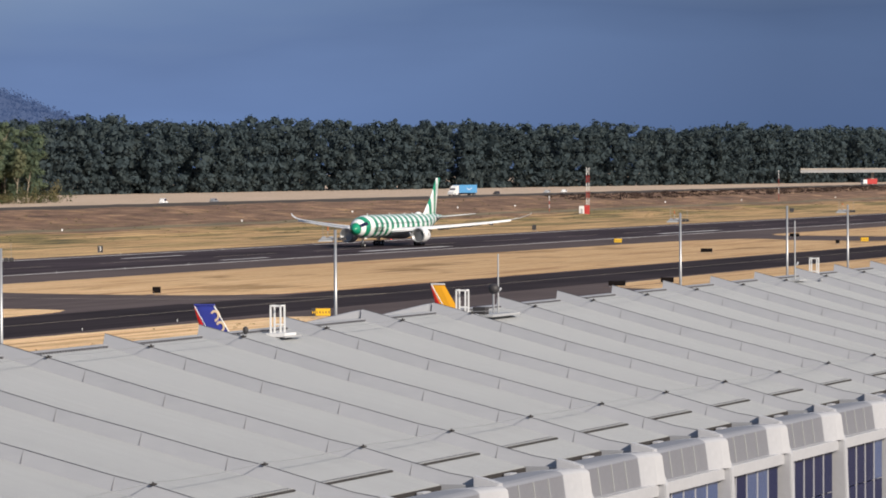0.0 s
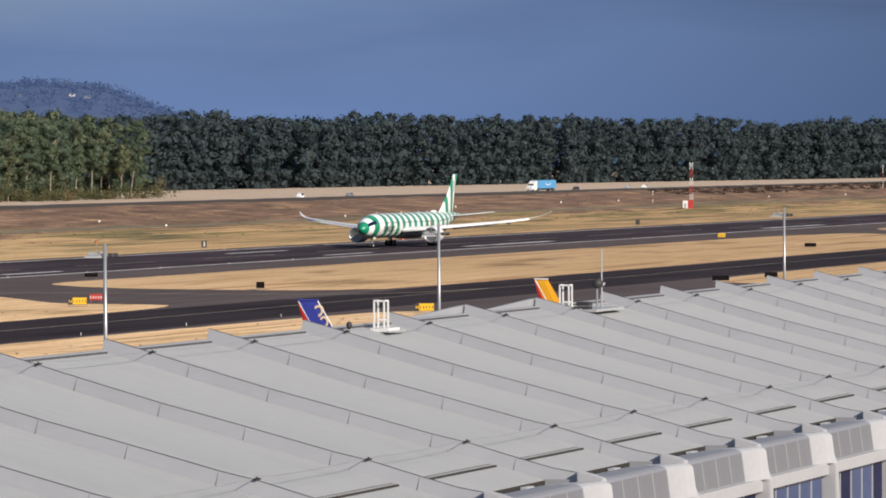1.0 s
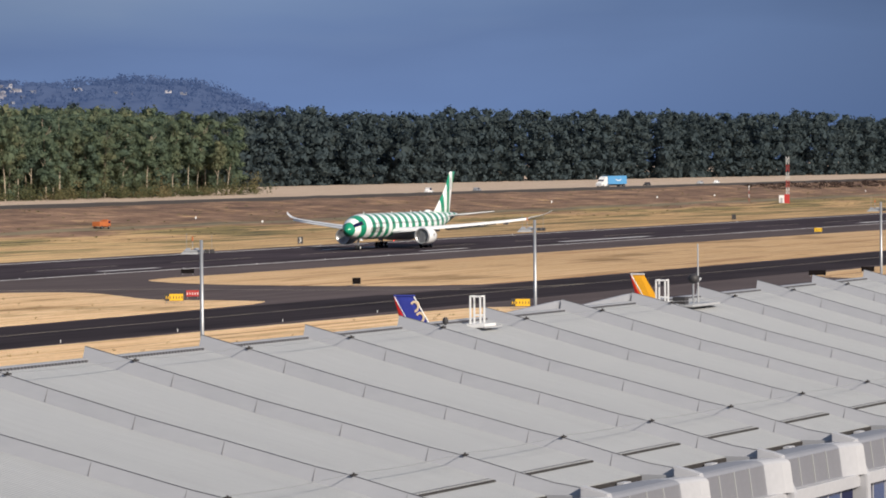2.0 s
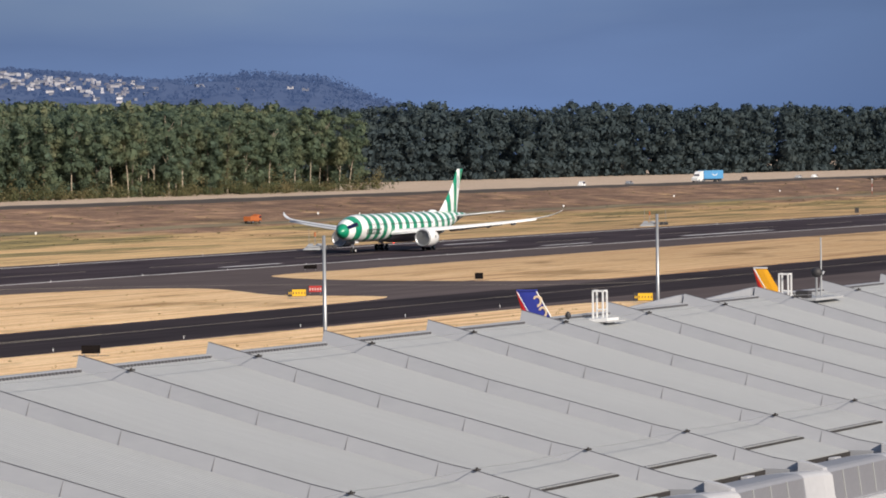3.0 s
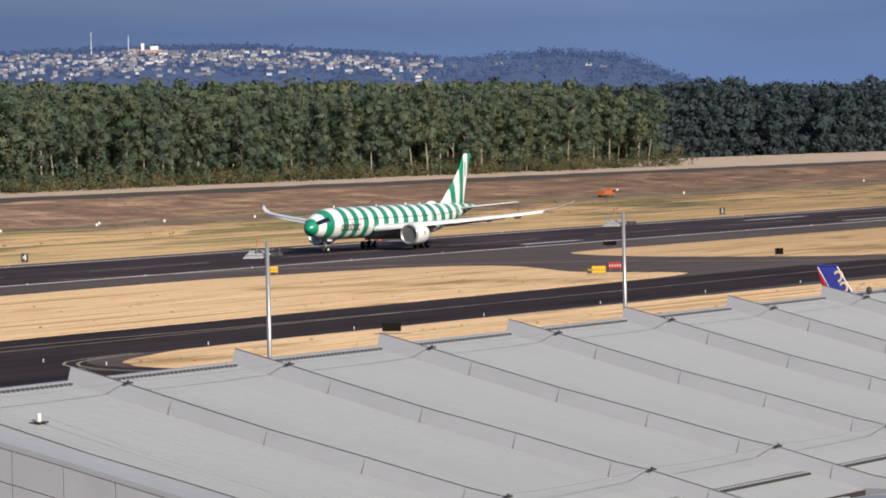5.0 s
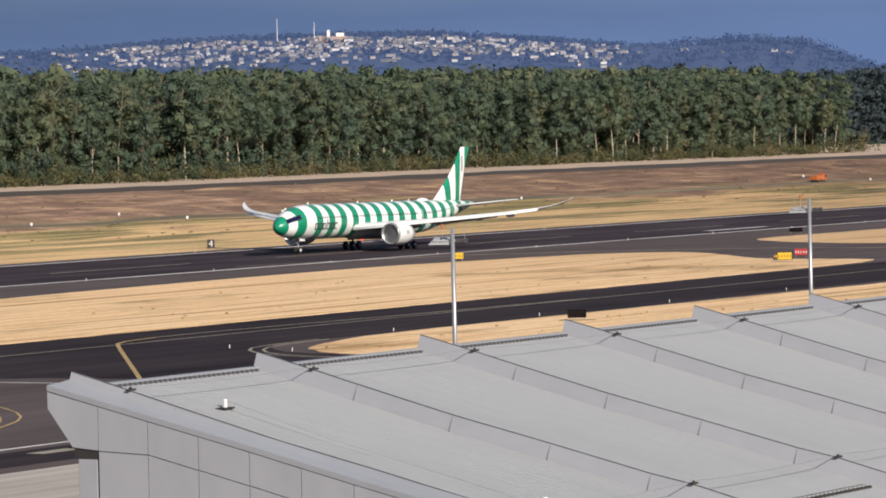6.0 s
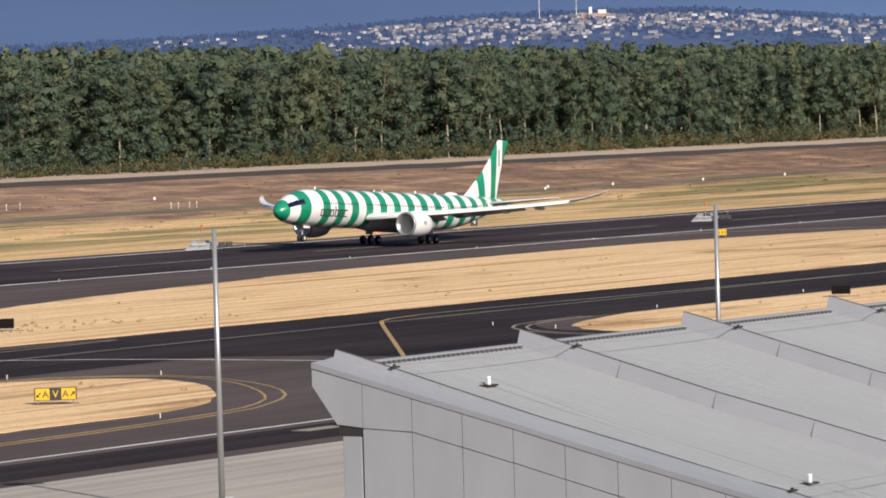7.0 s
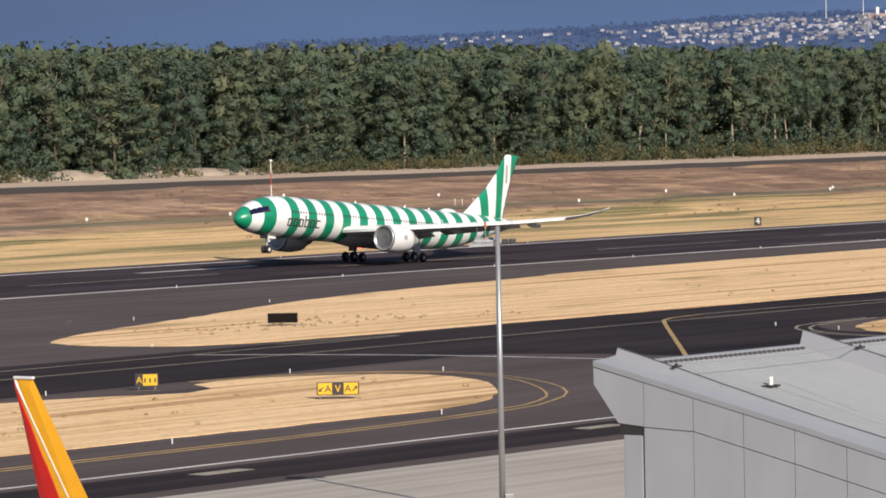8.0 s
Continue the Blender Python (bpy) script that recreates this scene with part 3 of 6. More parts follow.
def build_concourse():
    hall = thing("concourse_building", "light grey airport concourse with a folded sheet-metal roof and white ribs", "building")
    # one bay of level corrugated roof sheet between two upstands, its ribs running down the slope
    bm = bmesh.new()
    w = BAY - LEAN
    crest = []
    for i in range(36):
        x = 0.08 + (w - 0.16) * i / 36
        p = (w - 0.16) / 36
        crest += [(x, 0.0), (x + p * 0.5, 0.0), (x + p * 0.62, 0.018), (x + p * 0.88, 0.018)]
    loft(bm, [[(0.06, y, z)] + [(x, y, z + h) for x, h in crest] + [(w, y, z), (w, y, z - 0.25), (0.06, y, z - 0.25)] for y, z in PANEL])
    sheet = part("roof_panel", bm, ROOF, hall)
    bm = bmesh.new()
    loft(bm, [[(-LEAN, y, z - STEP), (-0.02, y, z + 0.03), (0.05, y, z + 0.03), (0.05, y, z - STEP), ] for y, z in RIDGE])
    fold = part("fold_flashing", bm, FLASHING, hall)
    bm = bmesh.new()
    loft(bm, [[(-0.03, y, z + 0.03), (-0.03, y, z + 0.042), (0.03, y, z + 0.042), (0.03, y, z + 0.03)] for y, z in RIDGE])
    cap = part("ridge_cap", bm, RIDGE_TRIM, hall, "dark ridge capping strip")
    bm = bmesh.new()
    for i in range(5):
        y = 61.0 - i * 2.96
        z = ridge_z(y)
        box(bm, -LEAN - 0.035, y - 0.010, z - STEP + 0.03, -LEAN + 0.01, y + 0.010, z + 0.0)
        bm.verts.ensure_lookup_table()
        for v in bm.verts[-8:]:
            v.co.x += (v.co.z - (z - STEP)) * LEAN / STEP
    seam = part("fold_seam", bm, SEAM, hall)
    # eave edge with a row of corrugation ends and a gutter behind it
    bm = bmesh.new()
    n = 36
    for i in range(n):
        x = 0.16 + (BAY - 0.4) * i / n
        box(bm, x, 63.92, 14.07, x + 0.12, 64.0, 14.165)
    teeth = part("eave_corrugation", bm, RIDGE_TRIM, hall)
    bm = bmesh.new()
    loft(bm, [[(x, 64.0, 13.85), (x, 64.0, 14.19), (x, 64.06, 14.21), (x, 64.28, 14.21), (x, 64.28, 13.85)] for x in (0.06, BAY - LEAN)])
    gutter = part("eave_gutter", bm, FLASHING, hall)
    # clamps where the safety cable crosses the fold
    def clamp_mesh():
        return boxes((-0.12, -0.06, 0.0, 0.19, 0.06, 0.05), (-0.03, -0.03, 0.05, 0.04, 0.03, 0.10), bevel=0.012)
    clamp = part("cable_clamp", clamp_mesh(), TRIM_AND_SHADE, hall)
    # front: grille, slot, plant box with louvres, rib, window wall
    bm = bmesh.new()
    loft(bm, [[(x, y0 - 0.13, z - 0.05), (x, y0 - 0.13, z + 0.01), (x, y0 + 0.13, z + 0.06), (x, y0 + 0.13, z - 0.05)] for x, y0, z in ((0.3, 49.78, ridge_z(49.78) - STEP + 0.02), (BAY - 0.5, 49.78, ridge_z(49.78) - STEP + 0.02))])
    grille = part("gutter_grille", bm, TRIM_AND_SHADE, hall, "dark slotted gutter grille")
    bm = bmesh.new()
    for i in range(30):
        f = (i + 0.5) / 30
        x, y0, z = 0.3 + (BAY - 0.9) * f, 49.78, ridge_z(49.78) - STEP + 0.045
        box(bm, x, y0 - 0.07, z, x + 0.15, y0 + 0.07, z + 0.035)
    bars = tagged(part("grille_bar", bm, ROOF, hall), kind="stuff")
    # slot floor, its shade put into the dark colour
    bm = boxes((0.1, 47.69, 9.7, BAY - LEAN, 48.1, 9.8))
    well = part("vent_well", bm, TRIM_AND_SHADE, hall, "floor of the vent slot behind the louvre box, shade in its dark colour")
    # solid dark strip in place of the shade inside the open slot
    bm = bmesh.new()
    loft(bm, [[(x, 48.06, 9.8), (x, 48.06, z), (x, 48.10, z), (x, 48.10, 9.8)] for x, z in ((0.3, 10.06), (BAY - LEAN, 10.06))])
    slot = part("slot_shade_strip", bm, TRIM_AND_SHADE, hall, "solid dark strip for the shade in the vent slot under the roof edge")
    bm = boxes((5.9, 47.72, 9.80, 6.6, 47.98, 10.03), bevel=0.03)
    fan = part("vent_fan_box", bm, RIB_WHITE, hall, "white fan box in the vent slot")
    bm = bmesh.new()
    prof = ((47.68, 8.9), (47.68, 10.00), (46.95, 10.08), (46.40, 10.09), (46.24, 10.03), (46.16, 9.95), (46.02, 8.9))
    loft(bm, [[(x, y + d, z) for y, z in prof] for x, d in ((0.3, 0), (6.9, 0))])
    lbox = part("plant_box", bm, BOX_GREY, hall)
    bm = loft(bmesh.new(), [[(x, y + d, z) for y, z in prof] for x, d in ((6.905, 0), (7.3, -0.05), (7.7, -0.14), (8.1, -0.26), (8.45, -0.46))])
    cheek = part("box_cheek", bm, RIB_WHITE, hall, "white curved end of the louvre box")
    bm = loft(bmesh.new(), [[(x, 46.18, 9.94), (x, 46.14, 9.94), (x, 46.01, 8.98), (x, 46.05, 8.98)] for x in (0.0, 1.51)])
    lou = part("louvre_panel", bm, LOUVRE, hall)
    bm = loft(bmesh.new(), [[(x, 46.19, 9.95), (x, 46.115, 9.95), (x, 45.985, 8.98), (x, 46.05, 8.98)] for x in (-0.03, 0.03)])
    strip = part("joint_strip", bm, ROOF, hall)
    bm = bmesh.new()
    loft(bm, [[(x, y, z) for y, z in ((46.9, 10.0), (46.9, 10.40), (46.40, 10.29), (46.02, 10.17), (45.80, 9.4), (45.55, 8.85), (45.2, 0.0), (46.4, 0.0), (46.5, 8.0), (47.2, 9.8))] for x in (-0.42, 0.06)])
    bmesh.ops.bevel(bm, geom=[e for e in bm.edges if abs(e.verts[0].co.x - e.verts[1].co.x) < 0.01], offset=0.04, segments=2, affect="EDGES")
    rib = part("rib", bm, RIB_WHITE, hall, "white bent facade rib")
    skirt = part("fold_skirt", boxes((-LEAN - 0.01, 46.7, 9.2, 0.04, 48.2, ridge_z(48.2) - STEP)), FLASHING, hall)
    bm = boxes((0.06, 45.8, 8.45, BAY - 0.42, 46.35, 8.9), bevel=0.03)
    sill = part("window_head", bm, RIB_WHITE, hall)
    bm = boxes((0.32, 46.0, 0.0, BAY - 0.42, 46.3, 4.2))
    wall = part("wall", bm, FLASHING, hall)
    panes = []
    for mat, nm in ((GLASS, "window_pane"), (BLIND, "window_pane")):
        panes.append(part(nm, boxes((0.02, 46.05, 0.02, 1.56, 46.09, 1.74), bevel=0.008), mat, hall))
    mull = part("mullion", boxes((-0.022, 46.0, 4.9, 0.022, 46.1, 8.45), bevel=0.008), RIB_WHITE, hall)
    rng = random.Random(4)
    tagged(seam, kind="stuff"), tagged(teeth, kind="stuff")
    first = [sheet, fold, cap, seam, teeth, gutter, grille, bars, well, slot, fan, lbox, cheek, rib, skirt, sill, wall]
    for k in range(BAYS):
        off = Matrix.Translation((X0 + k * BAY, 0, 0))
        for src in first:
            if k == 0:
                src.matrix_basis = off
            else:
                share(src.name.split(".")[0], src, hall, off)
        spots = [(62.4, ridge_z(62.4) + 0.03), (50.9, ridge_z(50.9) + 0.03)]
        for j, (y, z) in enumerate(spots):
            m = off @ Matrix.Translation((0, y, z))
            if k == 0 and j == 0:
                clamp.matrix_basis = m
            else:
                share("cable_clamp", clamp, hall, m)
        if 2 <= k <= 26:
            for i in range(4):
                m = off @ Matrix.Translation((0.42 + i * 1.6, 0, 0))
                if k == 2 and i == 0:
                    lou.matrix_basis = m
                else:
                    share("louvre_panel", lou, hall, m)
                if i:
                    ms = off @ Matrix.Translation((0.375 + i * 1.6, 0, 0))
                    if k == 2 and i == 1:
                        strip.matrix_basis = ms
                    else:
                        share("joint_strip", strip, hall, ms)
            for i in range(5):
                m = off @ Matrix.Translation((0.35 + i * 1.58, 0, 0))
                for j in range(2):
                    src = panes[1 if rng.random() < (0.45 if j else 0.25) else 0]
                    mm = m @ Matrix.Translation((0, 0, 4.93 + 1.76 * j))
                    if src.matrix_basis == Matrix.Identity(4):
                        src.matrix_basis = mm
                    else:
                        share("window_pane", src, hall, mm)
                if k == 2 and i == 0:
                    mull.matrix_basis = m
                else:
                    share("mullion", mull, hall, m)
    # safety cables over the folds
    bm = loft(bmesh.new(), [[(x, d, h - 0.28 * (x / BAY) * (1 - x / BAY)) for d, h in ((-0.008, -0.008), (0.008, -0.008), (0.008, 0.008), (-0.008, 0.008))] for x in (0.0, BAY * 0.25, BAY * 0.5, BAY * 0.75, BAY)])
    cable = part("safety_cable", bm, STEEL, hall)
    for j, y in enumerate((62.4, 50.9)):
        for k in range(BAYS):
            m = Matrix.Translation((X0 + k * BAY, y, ridge_z(y) + 0.11))
            if j == 0 and k == 0:
                cable.matrix_basis = m
            else:
                share("safety_cable", cable, hall, m)
    # sloping infill plates that close two of the eave notches
    for k in (9, 10):
        x = X0 + k * BAY
        bm = loft(bmesh.new(), [[(x - 7.2, y, 13.9), (x - 7.2, y, 14.2), (x - 0.5, y, 14.52), (x + 0.3, y, 14.54), (x + 0.3, y, 13.9)] for y in (64.30, 64.42)])
        part("eave_infill", bm, FLASHING, hall, "sloping grey eave infill plate")
    # gable end
    gx = 89.6
    def top(y):
        pts = ((64.2, 14.32), (61.6, 13.70), (58.24, 12.91), (55.5, 12.23), (50.5, 11.05), (46.2, 10.0))
        for (y0, z0), (y1, z1) in zip(pts, pts[1:]):
            if y1 <= y <= y0:
                return z0 + (z1 - z0) * (y - y0) / (y1 - y0)
        return pts[-1][1]
    ys = [62.66 - 1.507 * i for i in range(12)]
    bm = bmesh.new()
    edge = [64.2] + ys
    loft(bm, [[(gx - 0.02, y, top(y) - 0.14), (gx - 0.02, y, top(y)), (gx + 0.55, y, top(y) + 0.03), (X0 + 0.05, y, top(y) + 0.10), (X0 + 0.05, y, top(y) - 0.3), (gx + 0.2, y, top(y) - 0.3)] for y in edge])
    part("gable_coping", bm, FLASHING, hall)
    def flat(points):
        bm = bmesh.new()
        loft(bm, [[(gx + d, y, z) for y, z in points] for d in (0.0, 0.1)])
        return bm
    g = 0.012
    part("gable_panel", flat(((64.2, 14.14), (64.2, 13.72), (63.45, 12.75), (62.66 + g, 12.68), (62.66 + g, top(62.66) - 0.16))), GABLE, hall)
    def joint(y):
        return 12.66 if y > 61.5 else top(y) - 1.0
    for a, b in zip(ys, ys[1:]):
        part("gable_panel", flat(((a - g, top(a) - 0.16), (a - g, joint(a) + g), (b + g, joint(b) + g), (b + g, top(b) - 0.16))), GABLE, hall)
        part("gable_panel", flat(((a - g, joint(a) - g), (a - g, 0.3), (b + g, 0.3), (b + g, joint(b) - g))), GABLE, hall)
    part("gable_core", boxes((gx + 0.08, 45.9, 0.0, gx + 1.1, 62.6, 9.6)), TRIM_AND_SHADE, hall)
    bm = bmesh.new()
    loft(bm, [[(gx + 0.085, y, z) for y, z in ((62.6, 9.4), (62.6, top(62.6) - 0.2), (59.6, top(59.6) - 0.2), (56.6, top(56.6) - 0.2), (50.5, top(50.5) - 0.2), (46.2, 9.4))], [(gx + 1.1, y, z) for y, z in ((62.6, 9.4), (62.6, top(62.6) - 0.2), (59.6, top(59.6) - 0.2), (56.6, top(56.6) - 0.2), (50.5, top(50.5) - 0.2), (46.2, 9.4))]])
    part("gable_core", bm, TRIM_AND_SHADE, hall)
    bm = bmesh.new()
    loft(bm, [[(x, y, z) for y, z in ((64.2, 13.72), (63.45, 12.75), (62.6, 12.7), (62.6, 13.35), (64.2, 13.80))] for x in (gx + 0.02, gx + BAYS * BAY)])
    part("eave_soffit", bm, FLASHING, hall)
    part("wall", boxes((gx + 0.15, 62.3, 0.0, gx + BAYS * BAY, 62.62, 12.75)), FLASHING, hall)
    part("corner_post", boxes((gx + 0.02, 62.72, 0.0, gx + 0.5, 63.3, 12.45), bevel=0.02), GABLE, hall)
    # the corner recess is filled: a solid block whose dark colour is its shade
    part("recess_shade_block", boxes((gx + 0.03, 62.6, 12.45, gx + 0.6, 63.42, 12.74)), TRIM_AND_SHADE, hall)
    part("roof_base", boxes((gx + 0.5, 46.6, 8.6, gx + BAYS * BAY, 62.4, 9.3)), TRIM_AND_SHADE, hall)
    return hall


def roof_z(x, y):
    return ridge_z(y) - STEP + 0.03


build_concourse()


# ---- striped airliner ----
def airfoil(x, y, z, chord, thick, n=7, twist=0.0):
    """A closed section with its nose at x, in the plane of constant y."""
    up, low = [], []
    for i in range(n + 1):
        s = (1 - math.cos(math.pi * i / n)) / 2
        t = 5 * thick * (0.2969 * math.sqrt(s) - 0.126 * s - 0.3516 * s * s + 0.2843 * s ** 3 - 0.1015 * s ** 4)
        up.append((s, t))
        low.append((s, -t * 0.8))
    ring = up + low[-2:0:-1]
    return [(x + s * chord, y, z + (t - twist * s) * chord) for s, t in ring]


def build_airliner():
    """Local axes: x aft from the nose less 32.05 (the main gear), y to starboard, z up from the ground."""
    ship = thing("airliner", "green and white striped wide-body airliner lifting its nose on the runway", "airplane")
    O = -32.05
    hull = stripe_material("hull_stripes", 8.3 + O, 3.67, 0.49, 1.75 + O, (3.5 + O, 5.6 + O))
    fin_paint = stripe_material("fin_stripes", edges=(((53.6 + O, -0.20), (55.5 + O, -0.155)), ((57.15 + O, 0.0), (58.6 + O, 0.052)), ((60.47 + O, 0.018), (70.0 + O, 0.0))))
    shell = plain("airliner_white", (0.80, 0.81, 0.80), 0.3)
    wing_grey = plain("wing_grey", (0.52, 0.54, 0.55), 0.35)
    wing_top = plain("wing_light", (0.70, 0.71, 0.72), 0.35)
    nac = plain("nacelle_white", (0.78, 0.79, 0.79), 0.3)
    under = plain("belly_grey", (0.40, 0.41, 0.42), 0.4)
    # fuselage
    st = ((0.0, 0.06, 4.30), (0.25, 0.52, 4.33), (0.7, 0.92, 4.38), (1.4, 1.36, 4.47), (2.4, 1.80, 4.60), (3.6, 2.18, 4.75), (5.2, 2.52, 4.90), (7.2, 2.74, 4.98), (9.5, 2.82, 5.0), (14, 2.82, 5.0), (20, 2.82, 5.0), (26, 2.82, 5.0), (32, 2.82, 5.0), (38, 2.82, 5.0), (42, 2.80, 5.02), (45.5, 2.68, 5.14), (49, 2.36, 5.42), (52.5, 1.90, 5.82), (56, 1.36, 6.25), (59, 0.92, 6.58), (61.5, 0.55, 6.82), (63.2, 0.28, 6.95))
    bm = bmesh.new()
    loft(bm, [[(x + O, r * math.sin(a), zc + r * math.cos(a)) for a in (2 * math.pi * i / 40 for i in range(40))] for x, r, zc in st])
    body = part("fuselage", bm, hull, ship, "green and white banded fuselage", True)

    def skin(x, a, r=0.0):
        """Point on the port side of the hull at angle a above the level, r proud of it."""
        for (x0, r0, c0), (x1, r1, c1) in zip(st, st[1:]):
            if x0 <= x <= x1:
                f = (x - x0) / (x1 - x0)
                rr, cc = r0 + (r1 - r0) * f + r, c0 + (c1 - c0) * f
                return Vector((x + O, -rr * math.cos(a), cc + rr * math.sin(a)))

    def decal(bm, x0, x1, a0, a1, side=1, proud=0.02, nx=3, na=3):
        rows = [[skin(x0 + (x1 - x0) * i / nx, a0 + (a1 - a0) * j / na, p) for p in (proud,) for j in range(na + 1)] for i in range(nx + 1)]
        g = [[bm.verts.new((p.x, p.y * side, p.z)) for p in r] for r in rows]
        for r0, r1 in zip(g, g[1:]):
            for i in range(na):
                bm.faces.new((r0[i], r0[i + 1], r1[i + 1], r1[i]))
        return bm

    # cockpit mask, doors, cabin windows, title block
    for s in (1, -1):
        part("cockpit_mask", decal(bmesh.new(), 1.5, 4.55, 0.27, 0.66, s, 0.012, 10, 4), DARK, body, "black cockpit window surround")
        for x0, x1, a0, a1 in ((1.55, 2.42, 0.30, 0.74), (2.45, 3.32, 0.34, 0.70), (3.35, 4.3, 0.36, 0.62)):
            part("cockpit_window", decal(bmesh.new(), x0, x1, a0, a1, s), GLASS, body, "dark cockpit window")
    for s in (1, -1):
        for x, a in ((6.2, 0.05), (17.6, 0.05), (40.6, 0.05), (53.2, 0.06)):
            bm = bmesh.new()
            decal(bm, x, x + 0.13, -0.22, 0.5, s)
            decal(bm, x + 1.05, x + 1.18, -0.22, 0.5, s)
            decal(bm, x + 0.13, x + 1.05, 0.46, 0.5, s)
            decal(bm, x + 0.13, x + 1.05, -0.22, -0.17, s)
            part("door_outline", bm, shell, body, "white door outline")
    bm = bmesh.new()
    for s in (1, -1):
        x = 8.6
        while x < 52:
            if not any(d - 0.3 < x < d + 1.5 for d in (17.6, 40.6)):
                decal(bm, x, x + 0.24, 0.19, 0.31, s, 0.015, 1, 1)
            x += 0.56
    tagged(part("cabin_window", bm, DARK, body, "row of small dark cabin windows"), kind="stuff")
    for i in range(6):
        x, hi = 7.75 + i * 1.16, 0.12 if i == 3 else -0.06
        bm = bmesh.new()
        decal(bm, x, x + 0.26, -0.46, hi, 1, 0.022, 1, 4)
        decal(bm, x + 0.26, x + 0.92, -0.46, -0.39, 1, 0.022, 2, 1)
        decal(bm, x + 0.26, x + 0.92, -0.13, -0.06, 1, 0.022, 2, 1)
        if i < 5:
            decal(bm, x + 0.66, x + 0.92, -0.39, -0.13, 1, 0.022, 1, 3)
        part("title_block", bm, DARK, body, "dark open title block")
    # belly fairing
    bm = bmesh.new()
    loft(bm, [[(x + O, 2.75 * k * math.sin(a), 3.05 + d * k * math.cos(a)) for a in (2 * math.pi * i / 24 for i in range(24))] for x, k, d in ((19.0, 0.25, 0.7), (21.5, 0.8, 1.1), (25, 1.05, 1.25), (34, 1.08, 1.28), (37.5, 0.8, 1.1), (40, 0.2, 0.7))])
    part("belly_fairing", bm, under, ship, smooth=True)
    bm = bmesh.new()
    bmesh.ops.create_uvsphere(bm, u_segments=16, v_segments=8, radius=1.0, matrix=Matrix.Translation((46.2 + O, 0, 7.72)) @ Matrix.Diagonal((1.7, 0.7, 0.5, 1)))
    part("antenna_dome", bm, shell, body, "white antenna dome", True)
    for x, h in ((9.6, 0.40), (25.0, 0.28), (36.0, 0.36), (41.5, 0.25)):
        bm = bmesh.new()
        loft(bm, [airfoil(x + O, 0, 7.8, 0.55, 0.14, 4), airfoil(x + O + 0.25, 0, 7.82 + h, 0.28, 0.12, 4)])
        for i, v in enumerate(bm.verts):
            dz = v.co.z - 7.8
            ring_i = 0 if i < len(bm.verts) // 2 else 1
            base = 7.78 if ring_i == 0 else 7.8 + h
            v.co.y, v.co.z = (v.co.z - (7.8 if ring_i == 0 else 7.82 + h)), base
        part("blade_antenna", bm, shell, body)
    # wings with raked, upswept tips
    sec = ((1.5, 18.9, 12.4, 3.75, 0.13), (2.8, 19.7, 11.2, 3.85, 0.13), (9.4, 24.0, 7.5, 4.45, 0.115), (16, 28.3, 5.4, 5.05, 0.105), (23, 32.6, 3.9, 5.75, 0.10), (28.2, 35.6, 2.75, 6.4, 0.095), (29.8, 36.9, 2.1, 6.75, 0.09), (30.9, 38.2, 1.55, 7.2, 0.09), (31.6, 39.3, 1.0, 7.55, 0.08), (32.0, 40.2, 0.55, 7.95, 0.08))
    for s in (-1, 1):
        bm = bmesh.new()
        loft(bm, [airfoil(x + O, s * y, z, c, t, 8) for y, x, c, z, t in sec])
        wing = part("wing", bm, wing_top, ship, "pale grey swept wing with an upturned tip", True)
        bm = bmesh.new()
        loft(bm, [airfoil(x + c * 0.42 + O, s * y, z - c * t * 0.34, c * 0.56, t * 0.5, 8) for y, x, c, z, t in sec[1:6]])
        part("lower_skin", bm, wing_grey, wing, "shaded grey lower wing skin", True)
        for y, x, c, z in ((6.6, 22.4, 9.0, 4.0), (13.0, 26.5, 6.4, 4.6), (18.2, 29.7, 5.0, 5.1), (23.0, 32.6, 3.9, 5.6)):
            bm = bmesh.new()
            bmesh.ops.create_uvsphere(bm, u_segments=12, v_segments=8, radius=1, matrix=Matrix.Translation((x + c * 0.78 + O, s * y, z - 0.34)) @ Matrix.Diagonal((1.6, 0.24, 0.30, 1)))
            part("flap_fairing", bm, wing_grey, wing, smooth=True)
        for y0, y1 in ((3.4, 8.6), (10.2, 20.5)):
            bm = bmesh.new()
            ring = []
            for y in (y0, y1):
                f = next((y - a[0]) / (b[0] - a[0]) for a, b in zip(sec, sec[1:]) if a[0] <= y <= b[0])
                a, b = next((a, b) for a, b in zip(sec, sec[1:]) if a[0] <= y <= b[0])
                x, c, z = (a[i] + (b[i] - a[i]) * f for i in (1, 2, 3))
                ring.append(airfoil(x + c * 0.90 + O, s * y, z - 0.18, c * 0.24, 0.12, 5, 0.32))
            loft(bm, ring)
            part("flap", bm, wing_grey, wing, smooth=True)
        bm = bmesh.new()
        loft(bm, [airfoil(x + O - 0.55, s * y, z - 0.42, c * 0.10 + 0.75, 0.17, 6, -0.42) for y, x, c, z, t in sec[1:6]])
        part("slat", bm, shell, wing, "white leading-edge slat", True)
        # engine
        ey, ez = s * 9.4, 2.75
        prof = ((19.15, 1.50), (18.98, 1.62), (19.05, 1.72), (19.6, 1.83), (20.8, 1.90), (22.2, 1.86), (23.4, 1.68), (24.2, 1.50))
        bm = bmesh.new()
        loft(bm, [[(x + O + 0.9, ey + r * math.sin(a), ez + r * math.cos(a)) for a in (2 * math.pi * i / 32 for i in range(32))] for x, r in (((20.5, 1.42),) + prof + ((24.2, 1.30),))])
        bmesh.ops.delete(bm, geom=[f for f in bm.faces if len(f.verts) > 4], context="FACES_ONLY")
        eng = part("engine", bm, nac, ship, "white engine nacelle", True)
